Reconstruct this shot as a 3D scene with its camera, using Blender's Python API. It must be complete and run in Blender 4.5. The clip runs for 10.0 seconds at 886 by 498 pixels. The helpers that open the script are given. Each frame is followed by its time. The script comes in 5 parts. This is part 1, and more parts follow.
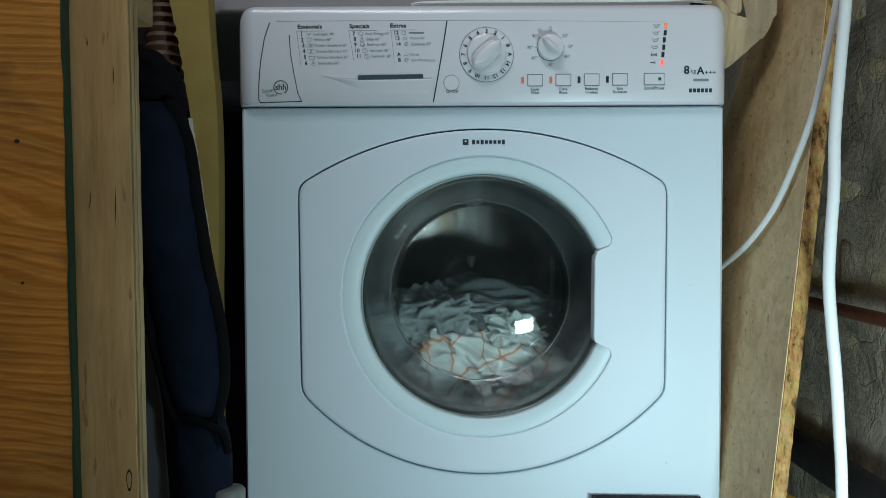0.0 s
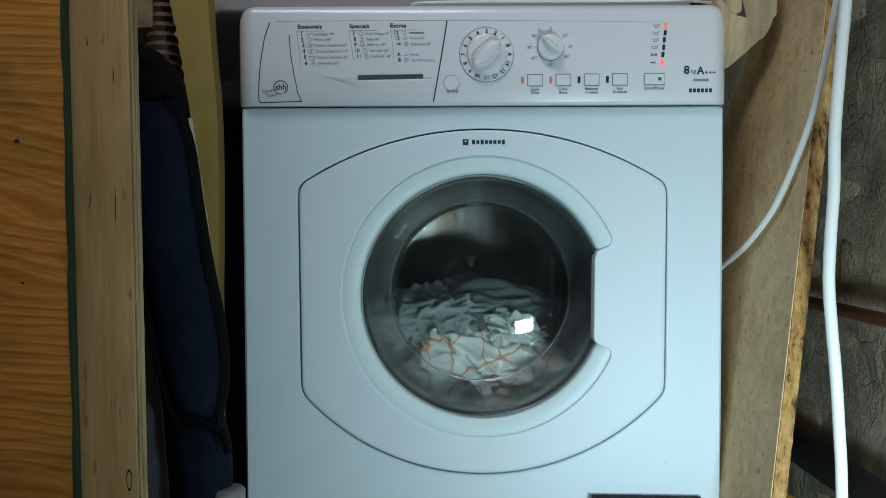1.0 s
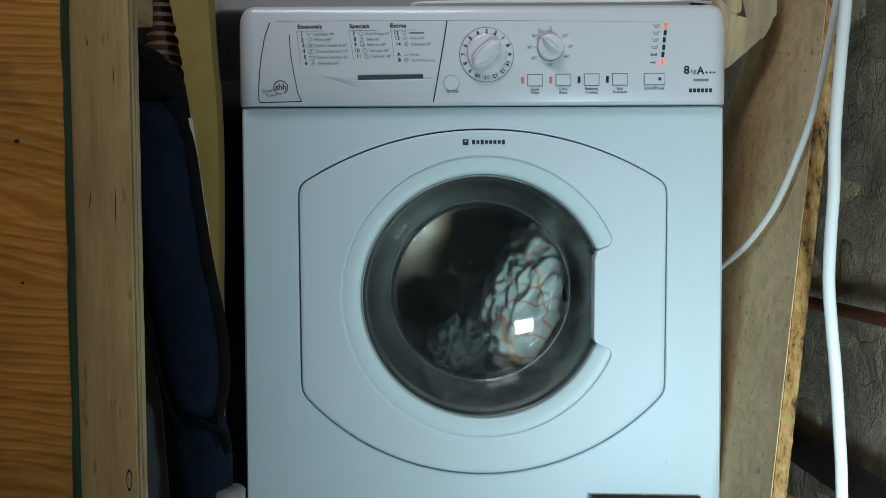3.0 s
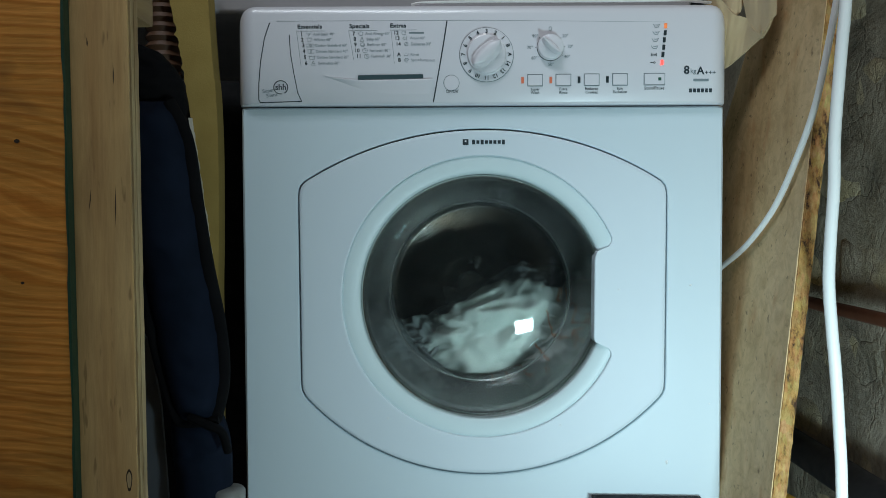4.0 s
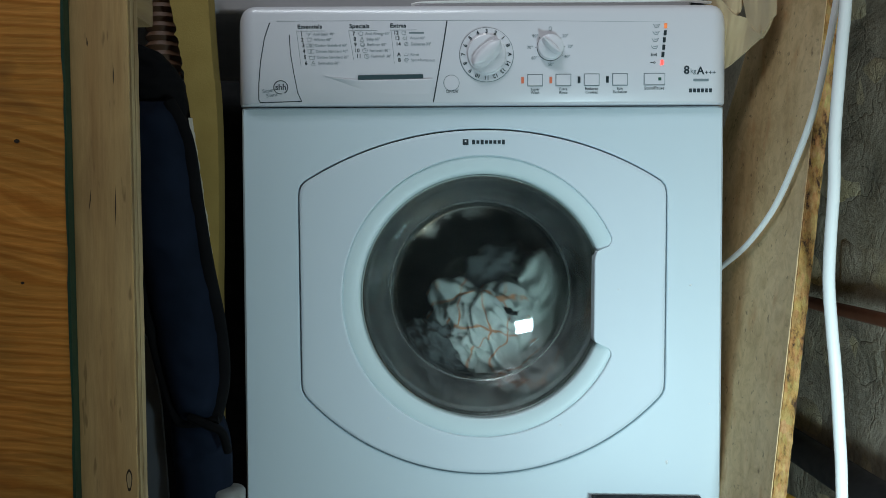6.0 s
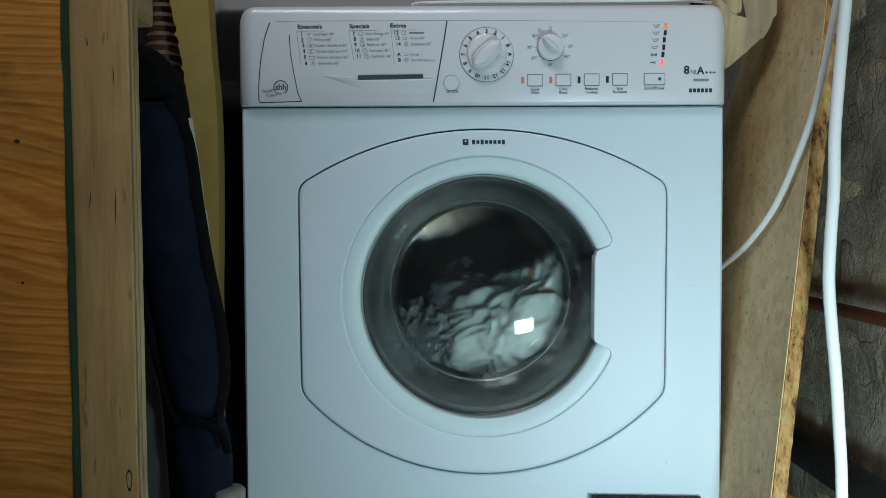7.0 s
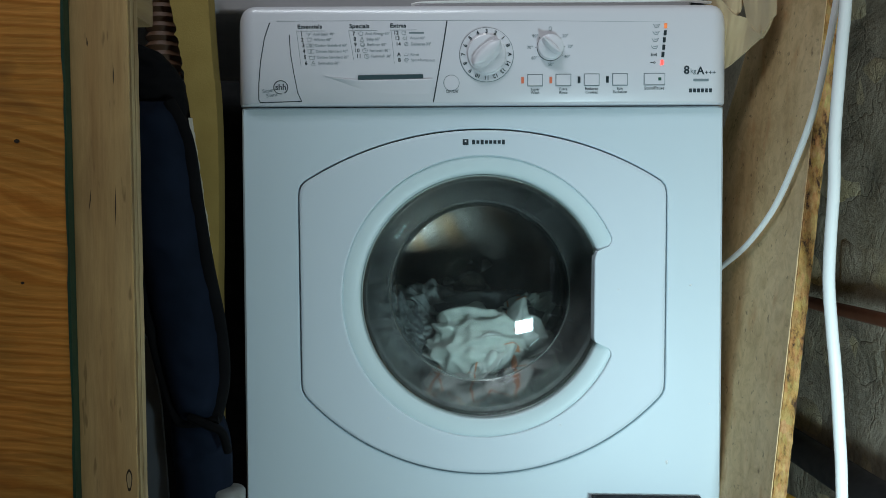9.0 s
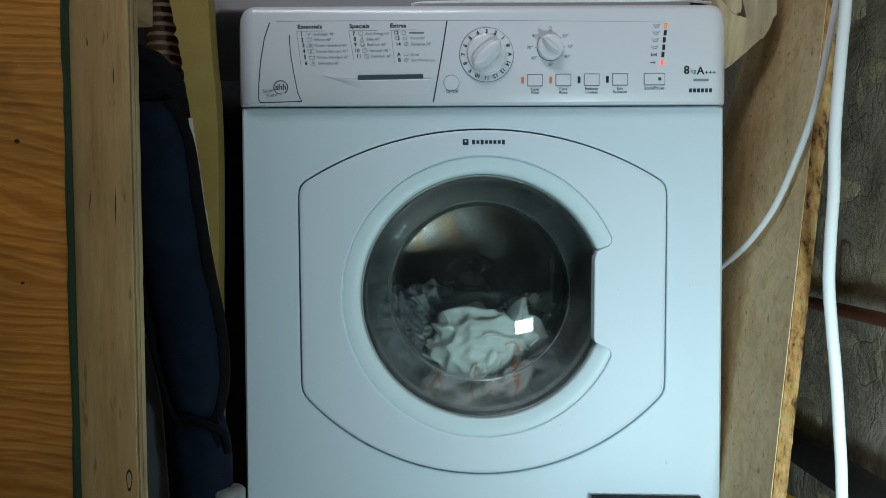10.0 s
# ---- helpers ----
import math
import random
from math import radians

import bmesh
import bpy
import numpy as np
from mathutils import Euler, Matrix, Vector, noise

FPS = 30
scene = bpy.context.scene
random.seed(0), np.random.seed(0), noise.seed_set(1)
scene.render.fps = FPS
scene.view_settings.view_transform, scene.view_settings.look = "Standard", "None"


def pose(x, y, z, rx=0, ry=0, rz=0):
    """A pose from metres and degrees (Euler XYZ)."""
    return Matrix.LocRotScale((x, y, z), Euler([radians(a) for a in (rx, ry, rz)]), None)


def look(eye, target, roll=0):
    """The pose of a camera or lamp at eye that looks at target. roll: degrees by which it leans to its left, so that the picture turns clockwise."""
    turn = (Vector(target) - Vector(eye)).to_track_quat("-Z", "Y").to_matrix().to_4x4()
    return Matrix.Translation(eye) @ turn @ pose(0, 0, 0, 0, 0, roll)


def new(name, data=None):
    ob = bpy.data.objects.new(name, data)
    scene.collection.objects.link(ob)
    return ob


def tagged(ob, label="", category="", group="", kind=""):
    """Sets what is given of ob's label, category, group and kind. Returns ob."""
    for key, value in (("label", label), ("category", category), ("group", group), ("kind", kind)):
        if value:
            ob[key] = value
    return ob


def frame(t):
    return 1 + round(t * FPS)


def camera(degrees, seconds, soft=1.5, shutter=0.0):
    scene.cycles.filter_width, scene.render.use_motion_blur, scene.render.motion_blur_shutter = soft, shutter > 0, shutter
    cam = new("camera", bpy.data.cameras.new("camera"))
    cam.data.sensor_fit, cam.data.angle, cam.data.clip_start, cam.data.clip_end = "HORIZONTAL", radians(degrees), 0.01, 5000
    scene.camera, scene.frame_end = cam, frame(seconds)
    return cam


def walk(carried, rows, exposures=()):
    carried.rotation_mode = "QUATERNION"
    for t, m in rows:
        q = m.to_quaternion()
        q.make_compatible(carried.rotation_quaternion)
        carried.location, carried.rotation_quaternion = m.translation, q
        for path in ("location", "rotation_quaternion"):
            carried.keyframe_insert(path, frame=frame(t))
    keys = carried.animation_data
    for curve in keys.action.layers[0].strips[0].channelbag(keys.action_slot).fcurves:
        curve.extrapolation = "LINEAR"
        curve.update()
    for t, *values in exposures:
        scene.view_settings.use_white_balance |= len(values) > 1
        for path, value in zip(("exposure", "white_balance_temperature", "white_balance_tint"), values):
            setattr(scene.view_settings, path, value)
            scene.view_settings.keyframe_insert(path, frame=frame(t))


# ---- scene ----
cam = camera(55, 10.0, soft=0.55, shutter=0.9)
EYE = (-0.0493, -1.0481, 0.5920)
VIEW = look(EYE, (-0.0493, -0.0488, 0.5536), roll=-0.25)
walk(cam, [(0, VIEW), (10, VIEW)], exposures=[(0, 0.0), (10, 0.0)])

# ---- light ----
world = bpy.data.worlds.new("world")
scene.world = world
world.use_nodes = True
world.node_tree.nodes["Background"].inputs[0].default_value = (0.6, 0.8, 1.0, 1)
world.node_tree.nodes["Background"].inputs[1].default_value = 0.02


def area(name, eye, target, w, h, watts, colour):
    lamp = bpy.data.lights.new(name, "AREA")
    lamp.shape, lamp.size, lamp.size_y, lamp.energy, lamp.color = "RECTANGLE", w, h, watts, colour
    ob = new(name, lamp)
    ob.matrix_world = look(eye, target)
    return ob


# a small work light standing low before the machine and a dim ceiling strip
lamp = area("work_light", (0.285, -0.74, 0.215), (0.50, 0.10, 0.50), 0.125, 0.080, 3.15, (0.68, 0.97, 1.06))
lamp.data.spread = radians(150)
strip = area("ceiling_strip", (-0.38, -1.00, 2.25), (0.10, 0.0, 0.55), 1.1, 0.45, 5.9, (0.84, 0.92, 1.0))
strip.data.spread = radians(110)


# ---- materials ----
def mat(name):
    m = bpy.data.materials.new(name)
    m.use_nodes = True
    nt = m.node_tree
    return m, nt, nt.nodes["Principled BSDF"]


def node(nt, kind, **ins):
    n = nt.nodes.new(kind)
    for k, v in ins.items():
        n.inputs[k.replace("_", " ")].default_value = v
    return n


def coords(nt, scale=(1, 1, 1), rot=(0, 0, 0)):
    tc = nt.nodes.new("ShaderNodeTexCoord")
    mp = node(nt, "ShaderNodeMapping", Scale=scale, Rotation=rot)
    nt.links.new(tc.outputs["Object"], mp.inputs["Vector"])
    return mp.outputs["Vector"]


def noise_tex(nt, vec, scale, detail=4.0, rough=0.55, warp=0.0):
    n = node(nt, "ShaderNodeTexNoise", Scale=scale, Detail=detail, Roughness=rough, Distortion=warp)
    nt.links.new(vec, n.inputs["Vector"])
    return n.outputs["Fac"]


def ramp(nt, fac, stops):
    r = nt.nodes.new("ShaderNodeValToRGB")
    els = r.color_ramp.elements
    while len(els) < len(stops):
        els.new(0.5)
    for e, (p, c) in zip(els, stops):
        e.position, e.color = p, (*c, 1) if len(c) == 3 else c
    nt.links.new(fac, r.inputs["Fac"])
    return r.outputs["Color"]


def mix(nt, a, b, fac, mode="MIX"):
    m = nt.nodes.new("ShaderNodeMix")
    m.data_type, m.blend_type = "RGBA", mode
    for sock, v in ((m.inputs[6], a), (m.inputs[7], b), (m.inputs[0], fac)):
        if isinstance(v, bpy.types.NodeSocket):
            nt.links.new(v, sock)
        else:
            sock.default_value = v if not isinstance(v, tuple) else ((*v, 1) if len(v) == 3 else v)
    return m.outputs[2]


def bump(nt, bs, height, strength=0.3, dist=0.002):
    b = node(nt, "ShaderNodeBump", Strength=strength, Distance=dist)
    nt.links.new(height, b.inputs["Height"])
    nt.links.new(b.outputs["Normal"], bs.inputs["Normal"])


def painted(name, c, rough=0.35, var=0.06, grain=900.0, strength=0.04, coat=0.0, metal=0.0, patch=1.0):
    """A paint, plastic or metal with faint mottling and grain."""
    m, nt, bs = mat(name)
    v = coords(nt)
    big = noise_tex(nt, v, 9.0, 5.0)
    lo, hi = tuple(x * (1 - var) for x in c), tuple(min(1, x * (1 + var)) for x in c)
    nt.links.new(ramp(nt, big, [(0.3, lo), (0.7, hi)]), bs.inputs["Base Color"])
    rr = node(nt, "ShaderNodeMapRange", From_Min=0.3, From_Max=0.7, To_Min=rough * (1 - 0.15 * patch), To_Max=min(1, rough * (1 + 0.2 * patch)))
    nt.links.new(noise_tex(nt, v, 40.0, 4.0), rr.inputs["Value"])
    nt.links.new(rr.outputs["Result"], bs.inputs["Roughness"])
    bs.inputs["Metallic"].default_value = metal
    bs.inputs["Coat Weight"].default_value = coat
    bs.inputs["Coat Roughness"].default_value = 0.08
    bump(nt, bs, noise_tex(nt, v, grain, 2.0), strength, 0.0005)
    return m


def wood(name, dark, mid, light, along="z", scale=1.0, rough=0.7, rings=1.0, flecks=0.0, bands=0.0):
    m, nt, bs = mat(name)
    k = 26.0 * scale
    s = {"z": (k, k, 2.6 * scale), "x": (4.5 * scale, k, k), "y": (k, 2.6 * scale, k)}[along]
    v = coords(nt, s)
    v2 = coords(nt, tuple(x * 5 for x in s))
    g = noise_tex(nt, v, 1.0, 6.0, 0.6, 0.8 * rings)
    fine = noise_tex(nt, v2, 1.0, 5.0, 0.7, 0.2)
    col = ramp(nt, g, [(0.28, dark), (0.5, mid), (0.72, light)])
    col = mix(nt, col, ramp(nt, fine, [(0.3, (0.55, 0.5, 0.45)), (0.6, (1, 1, 1))]), 0.55, "MULTIPLY")
    blot = noise_tex(nt, coords(nt), 7.0, 3.0)
    col = mix(nt, col, ramp(nt, blot, [(0.3, (0.68, 0.66, 0.64)), (0.65, (1, 1, 1))]), 0.8, "MULTIPLY")
    if bands:
        wv = node(nt, "ShaderNodeTexWave", Scale=30.0, Distortion=7.0, Detail=4.0, Detail_Scale=1.4, Detail_Roughness=0.6)
        wv.bands_direction = "Z"
        nt.links.new(coords(nt, (0.10, 0.6, 0.8)), wv.inputs["Vector"])
        col = mix(nt, col, ramp(nt, wv.outputs["Fac"], [(0.0, (0.5, 0.42, 0.36)), (0.45, (0.95, 0.94, 0.92)), (1.0, (1.1, 1.1, 1.1))]), bands, "MULTIPLY")
    if flecks:
        sf = {"z": (160, 160, 26), "x": (26, 160, 160), "y": (160, 26, 160)}[along]
        fl = noise_tex(nt, coords(nt, sf), 1.0, 2.0, 0.5)
        col = mix(nt, col, tuple(x * 0.35 for x in dark), ramp(nt, fl, [(0.66, (0, 0, 0)), (0.72, (flecks,) * 3)]))
    nt.links.new(col, bs.inputs["Base Color"])
    bs.inputs["Roughness"].default_value = rough
    bump(nt, bs, fine, 0.35, 0.0012)
    return m


def fabric(name, c, c2, weave=900.0, strength=0.5, sheen=0.2, clump=60.0, spec=0.5):
    m, nt, bs = mat(name)
    v = coords(nt)
    col = ramp(nt, noise_tex(nt, v, 22.0, 5.0), [(0.3, c), (0.7, c2)])
    nt.links.new(col, bs.inputs["Base Color"])
    bs.inputs["Roughness"].default_value = 0.9
    bs.inputs["Sheen Weight"].default_value = sheen
    bs.inputs["Specular IOR Level"].default_value = spec
    a = noise_tex(nt, v, weave, 2.0)
    b = noise_tex(nt, v, clump, 4.0)
    bump(nt, bs, mix(nt, a, b, 0.5), strength, 0.003)
    return m


def glow(name, c, strength):
    m, nt, bs = mat(name)
    bs.inputs["Base Color"].default_value = (*c, 1)
    bs.inputs["Emission Color"].default_value = (*c, 1)
    bs.inputs["Emission Strength"].default_value = strength
    return m


M_ENAMEL = painted("white_enamel", (0.69, 0.79, 0.845), 0.46, 0.006, 500, 0.03, 0.0, 0.0, 0.15)
M_PLASTIC = painted("white_plastic", (0.80, 0.79, 0.83), 0.34, 0.006, 700, 0.03, 0.45, 0.0, 0.15)
M_SURROUND = painted("door_surround_plastic", (0.72, 0.80, 0.86), 0.5, 0.006, 700, 0.03, 0.0, 0.0, 0.15)
M_RING = painted("door_ring_plastic", (0.68, 0.80, 0.825), 0.42, 0.006, 700, 0.03, 0.0, 0.0, 0.15)
M_INK = painted("dark_print", (0.025, 0.04, 0.05), 0.5)
M_INK_SOFT = painted("grey_print", (0.22, 0.27, 0.29), 0.5)
M_INK_PALE = painted("pale_print", (0.34, 0.38, 0.41), 0.5)
M_SPLIT = painted("split_shadow", (0.05, 0.03, 0.015), 0.9)
M_SLOT = painted("dark_slot", (0.05, 0.09, 0.10), 0.4)
M_BLACK = painted("black_plastic", (0.012, 0.012, 0.016), 0.4)
M_CASE = painted("matt_black_plastic", (0.006, 0.005, 0.009), 0.85)
M_RUBBER = painted("grey_rubber", (0.135, 0.15, 0.147), 0.45, 0.15, 300, 0.1)
M_CHROME = painted("dull_rim_metal", (0.50, 0.52, 0.50), 0.22, 0.05, 300, 0.02, 0.0, 1.0)
M_HUB = painted("polished_steel", (0.6, 0.6, 0.58), 0.10, 0.05, 300, 0.01, 0.0, 1.0)
M_GREY = painted("grey_sheet_plastic", (0.10, 0.105, 0.115), 0.6, 0.1)
M_CAN = painted("can_cap_plastic", (0.24, 0.24, 0.23), 0.4, 0.05)
M_CANBODY = painted("can_tin", (0.35, 0.36, 0.38), 0.35, 0.1, 300, 0.02, 0.0, 0.8)
M_YELLOW = painted("yellow_plastic", (0.75, 0.45, 0.03), 0.4, 0.05)
M_CABLE = painted("white_cable_sheath", (0.84, 0.83, 0.81), 0.38, 0.05, 400, 0.05)
M_HOSE = painted("brown_ribbed_hose", (0.115, 0.055, 0.028), 0.45, 0.15)
M_COPPER = painted("brown_pipe_paint", (0.13, 0.048, 0.026), 0.5, 0.25, 200, 0.15)
M_DARKPIPE = painted("black_pipe", (0.02, 0.02, 0.022), 0.6, 0.3, 200, 0.2)
M_GREEN = painted("green_paint", (0.022, 0.066, 0.038), 0.55, 0.25, 120, 0.5)
M_FLOOR = painted("concrete", (0.34, 0.34, 0.32), 0.9, 0.3, 150, 0.6)
# near-black colour stands in for the shade in the gaps round the machine
M_WALL = painted("shade_black_plaster", (0.013, 0.013, 0.014), 0.9, 0.3, 90, 0.5)
M_PLASTER = painted("pale_plaster", (0.42, 0.41, 0.39), 0.9, 0.2, 90, 0.5)
M_CEIL = painted("ceiling_board", (0.55, 0.54, 0.52), 0.9, 0.15, 90, 0.3)
M_WORKTOP = painted("white_moulding", (0.42, 0.41, 0.42), 0.4, 0.05)
M_PLY_PALE = wood("pale_plywood", (0.48, 0.265, 0.090), (0.66, 0.42, 0.170), (0.76, 0.52, 0.235), "z", 0.75, 0.75, 1.3, 0.6)
M_PLY_EDGE = wood("ply_edge", (0.38, 0.24, 0.11), (0.62, 0.45, 0.23), (0.74, 0.57, 0.33), "z", 2.2, 0.85, 0.3)
M_BATTEN = wood("batten_wood", (0.28, 0.17, 0.07), (0.40, 0.26, 0.11), (0.46, 0.32, 0.15), "y", 1.0)
M_LINT = fabric("beige_felt", (0.50, 0.375, 0.21), (0.57, 0.44, 0.26), 900, 0.15)
M_BLUE = fabric("navy_nylon", (0.0055, 0.010, 0.021), (0.010, 0.016, 0.034), 1500, 0.35, 0.0, 25, 0.15)
M_PIPING = fabric("black_webbing", (0.003, 0.003, 0.004), (0.006, 0.006, 0.007), 1500, 0.4, 0.0, 60, 0.15)
M_FOAM = fabric("yellow_foam", (0.34, 0.225, 0.055), (0.40, 0.275, 0.075), 500, 0.3, 0.0, 120)
M_FOAMTORN = fabric("torn_paper_edge", (0.55, 0.52, 0.42), (0.65, 0.6, 0.5), 500, 0.3, 0.0)
M_WHITECLOTH = fabric("wet_white_cotton", (0.48, 0.51, 0.48), (0.57, 0.60, 0.565), 700, 0.35)
M_TOWEL = fabric("grey_terry", (0.075, 0.083, 0.086), (0.16, 0.172, 0.176), 300, 0.8, 0.1, 160)
M_TOWEL2 = fabric("light_terry", (0.20, 0.216, 0.216), (0.34, 0.36, 0.355), 300, 0.9, 0.1, 160)


def striped_cloth():
    m, nt, bs = mat("orange_striped_cotton")
    tc = nt.nodes.new("ShaderNodeTexCoord")
    nz = node(nt, "ShaderNodeTexNoise", Scale=14.0, Detail=2.0)
    nt.links.new(tc.outputs["Object"], nz.inputs["Vector"])
    add = nt.nodes.new("ShaderNodeVectorMath")
    add.operation = "MULTIPLY_ADD"
    add.inputs[1].default_value = (0.09, 0.09, 0.09)
    nt.links.new(nz.outputs["Color"], add.inputs[0])
    nt.links.new(tc.outputs["Object"], add.inputs[2])
    fac = None
    for rot, sc in (((0, 0.5, 0), 8.0), ((0, 2.0, 0.3), 6.2)):
        mp = node(nt, "ShaderNodeMapping", Rotation=rot)
        nt.links.new(add.outputs[0], mp.inputs["Vector"])
        w = node(nt, "ShaderNodeTexWave", Scale=sc, Distortion=0.6, Detail=1.0)
        w.wave_profile = "TRI"
        nt.links.new(mp.outputs["Vector"], w.inputs["Vector"])
        f = ramp(nt, w.outputs["Fac"], [(0.90, (0, 0, 0)), (0.955, (1, 1, 1))])
        fac = f if fac is None else mix(nt, fac, f, 1.0, "LIGHTEN")
    v = coords(nt)
    base = ramp(nt, noise_tex(nt, v, 20.0), [(0.3, (0.50, 0.52, 0.50)), (0.7, (0.60, 0.61, 0.59))])
    nt.links.new(mix(nt, base, (0.58, 0.25, 0.14), fac), bs.inputs["Base Color"])
    bs.inputs["Roughness"].default_value = 0.9
    bump(nt, bs, noise_tex(nt, v, 500.0, 3.0), 0.3, 0.002)
    return m


M_STRIPED = striped_cloth()


def oiled_plywood():
    """Rotary-cut softwood veneer: wandering bands of orange latewood, dark smudges."""
    m, nt, bs = mat("oiled_plywood")
    bend = node(nt, "ShaderNodeTexNoise", Scale=1.0, Detail=2.0, Roughness=0.5)
    nt.links.new(coords(nt, (2.2, 1, 5.5)), bend.inputs["Vector"])
    vm = nt.nodes.new("ShaderNodeVectorMath")
    vm.operation = "MULTIPLY_ADD"
    vm.inputs[1].default_value = (0.0, 0.0, 0.16)
    nt.links.new(bend.outputs["Color"], vm.inputs[0])
    nt.links.new(coords(nt), vm.inputs[2])
    wv = node(nt, "ShaderNodeTexWave", Scale=30.0, Distortion=5.5, Detail=5.0, Detail_Scale=1.6, Detail_Roughness=0.65)
    wv.bands_direction = "Z"
    sq = node(nt, "ShaderNodeMapping", Scale=(0.12, 0.5, 1.0))
    nt.links.new(vm.outputs[0], sq.inputs["Vector"])
    nt.links.new(sq.outputs["Vector"], wv.inputs["Vector"])
    col = ramp(nt, wv.outputs["Fac"], [(0.0, (0.66, 0.275, 0.052)), (0.4, (0.72, 0.325, 0.070)), (0.8, (0.61, 0.245, 0.042)), (1.0, (0.54, 0.195, 0.030))])
    grain = noise_tex(nt, coords(nt, (14, 120, 210)), 1.0, 5.0, 0.65, 0.3)
    col = mix(nt, col, ramp(nt, grain, [(0.3, (0.66, 0.60, 0.55)), (0.6, (1.08, 1.06, 1.04))]), 0.7, "MULTIPLY")
    patch = noise_tex(nt, coords(nt, (5, 1, 4)), 1.0, 4.0, 0.6, 0.4)
    col = mix(nt, col, ramp(nt, patch, [(0.32, (0.40, 0.40, 0.36)), (0.5, (0.86, 0.92, 0.90)), (0.68, (1.22, 1.12, 1.0))]), 0.9, "MULTIPLY")
    smudge = noise_tex(nt, coords(nt, (9, 1, 22)), 1.0, 3.0, 0.5, 0.3)
    col = mix(nt, col, (0.12, 0.055, 0.018), ramp(nt, smudge, [(0.64, (0, 0, 0)), (0.76, (0.65, 0.65, 0.65))]))
    nt.links.new(col, bs.inputs["Base Color"])
    bs.inputs["Roughness"].default_value = 0.5
    bump(nt, bs, mix(nt, grain, wv.outputs["Fac"], 0.4), 0.3, 0.0012)
    return m


M_PLY_BROWN = oiled_plywood()


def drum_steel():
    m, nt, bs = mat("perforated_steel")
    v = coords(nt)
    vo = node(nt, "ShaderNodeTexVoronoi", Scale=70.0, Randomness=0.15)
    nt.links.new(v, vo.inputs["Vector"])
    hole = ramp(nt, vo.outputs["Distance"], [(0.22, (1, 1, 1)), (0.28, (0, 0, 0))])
    # streaks stand in for reflections; the steel is darkened for the dim drum
    reflection_streaks = ramp(nt, noise_tex(nt, coords(nt, (22, 2, 5)), 1.0, 4.0, 0.5, 0.5), [(0.32, (0.075, 0.045, 0.024)), (0.52, (0.060, 0.054, 0.048)), (0.7, (0.115, 0.109, 0.10))])
    nt.links.new(mix(nt, reflection_streaks, (0.05, 0.045, 0.04), mix(nt, (0, 0, 0), hole, 0.7)), bs.inputs["Base Color"])
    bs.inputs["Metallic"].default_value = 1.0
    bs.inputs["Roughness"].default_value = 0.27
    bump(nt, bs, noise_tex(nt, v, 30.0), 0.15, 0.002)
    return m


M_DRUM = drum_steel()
M_LIFTER = painted("grey_lifter_plastic", (0.20, 0.205, 0.20), 0.45, 0.2, 200, 0.1)


def chipboard_edge():
    m, nt, bs = mat("chipboard_edge")
    v = coords(nt, (1, 1, 0.45))
    vo = node(nt, "ShaderNodeTexVoronoi", Scale=230.0)
    nt.links.new(v, vo.inputs["Vector"])
    g = noise_tex(nt, v, 90.0, 6.0, 0.7)
    col = mix(nt, ramp(nt, g, [(0.36, (0.05, 0.02, 0.008)), (0.45, (0.36, 0.18, 0.05)), (0.66, (0.60, 0.37, 0.14))]), vo.outputs["Color"], 0.10, "OVERLAY")
    nt.links.new(col, bs.inputs["Base Color"])
    bs.inputs["Roughness"].default_value = 0.9
    bump(nt, bs, g, 0.9, 0.003)
    return m


M_CHIP = chipboard_edge()


def veneer():
    """Worn chip veneer: blotches, short upright flecks, faint scuffs."""
    m, nt, bs = mat("worn_veneer")
    v = coords(nt, (1, 1, 0.6))
    blot = noise_tex(nt, v, 11.0, 6.0, 0.65, 0.5)
    col = ramp(nt, blot, [(0.3, (0.52, 0.34, 0.155)), (0.5, (0.68, 0.475, 0.24)), (0.7, (0.79, 0.585, 0.33))])
    strand = noise_tex(nt, coords(nt, (60, 42, 50)), 1.0, 7.0, 0.72, 1.0)
    col = mix(nt, col, ramp(nt, strand, [(0.32, (0.62, 0.55, 0.48)), (0.55, (1.0, 1.0, 1.0)), (0.75, (1.12, 1.1, 1.05))]), 0.62, "MULTIPLY")
    fl = noise_tex(nt, coords(nt, (150, 95, 105)), 1.0, 3.0, 0.55)
    col = mix(nt, col, (0.14, 0.07, 0.025), ramp(nt, fl, [(0.63, (0, 0, 0)), (0.72, (0.65, 0.65, 0.65))]))
    rust = noise_tex(nt, v, 34.0, 3.0)
    col = mix(nt, col, (0.50, 0.22, 0.08), ramp(nt, rust, [(0.60, (0, 0, 0)), (0.74, (0.5, 0.5, 0.5))]))
    nt.links.new(col, bs.inputs["Base Color"])
    bs.inputs["Roughness"].default_value = 0.7
    bump(nt, bs, strand, 0.3, 0.0012)
    return m


M_PLANK = veneer()


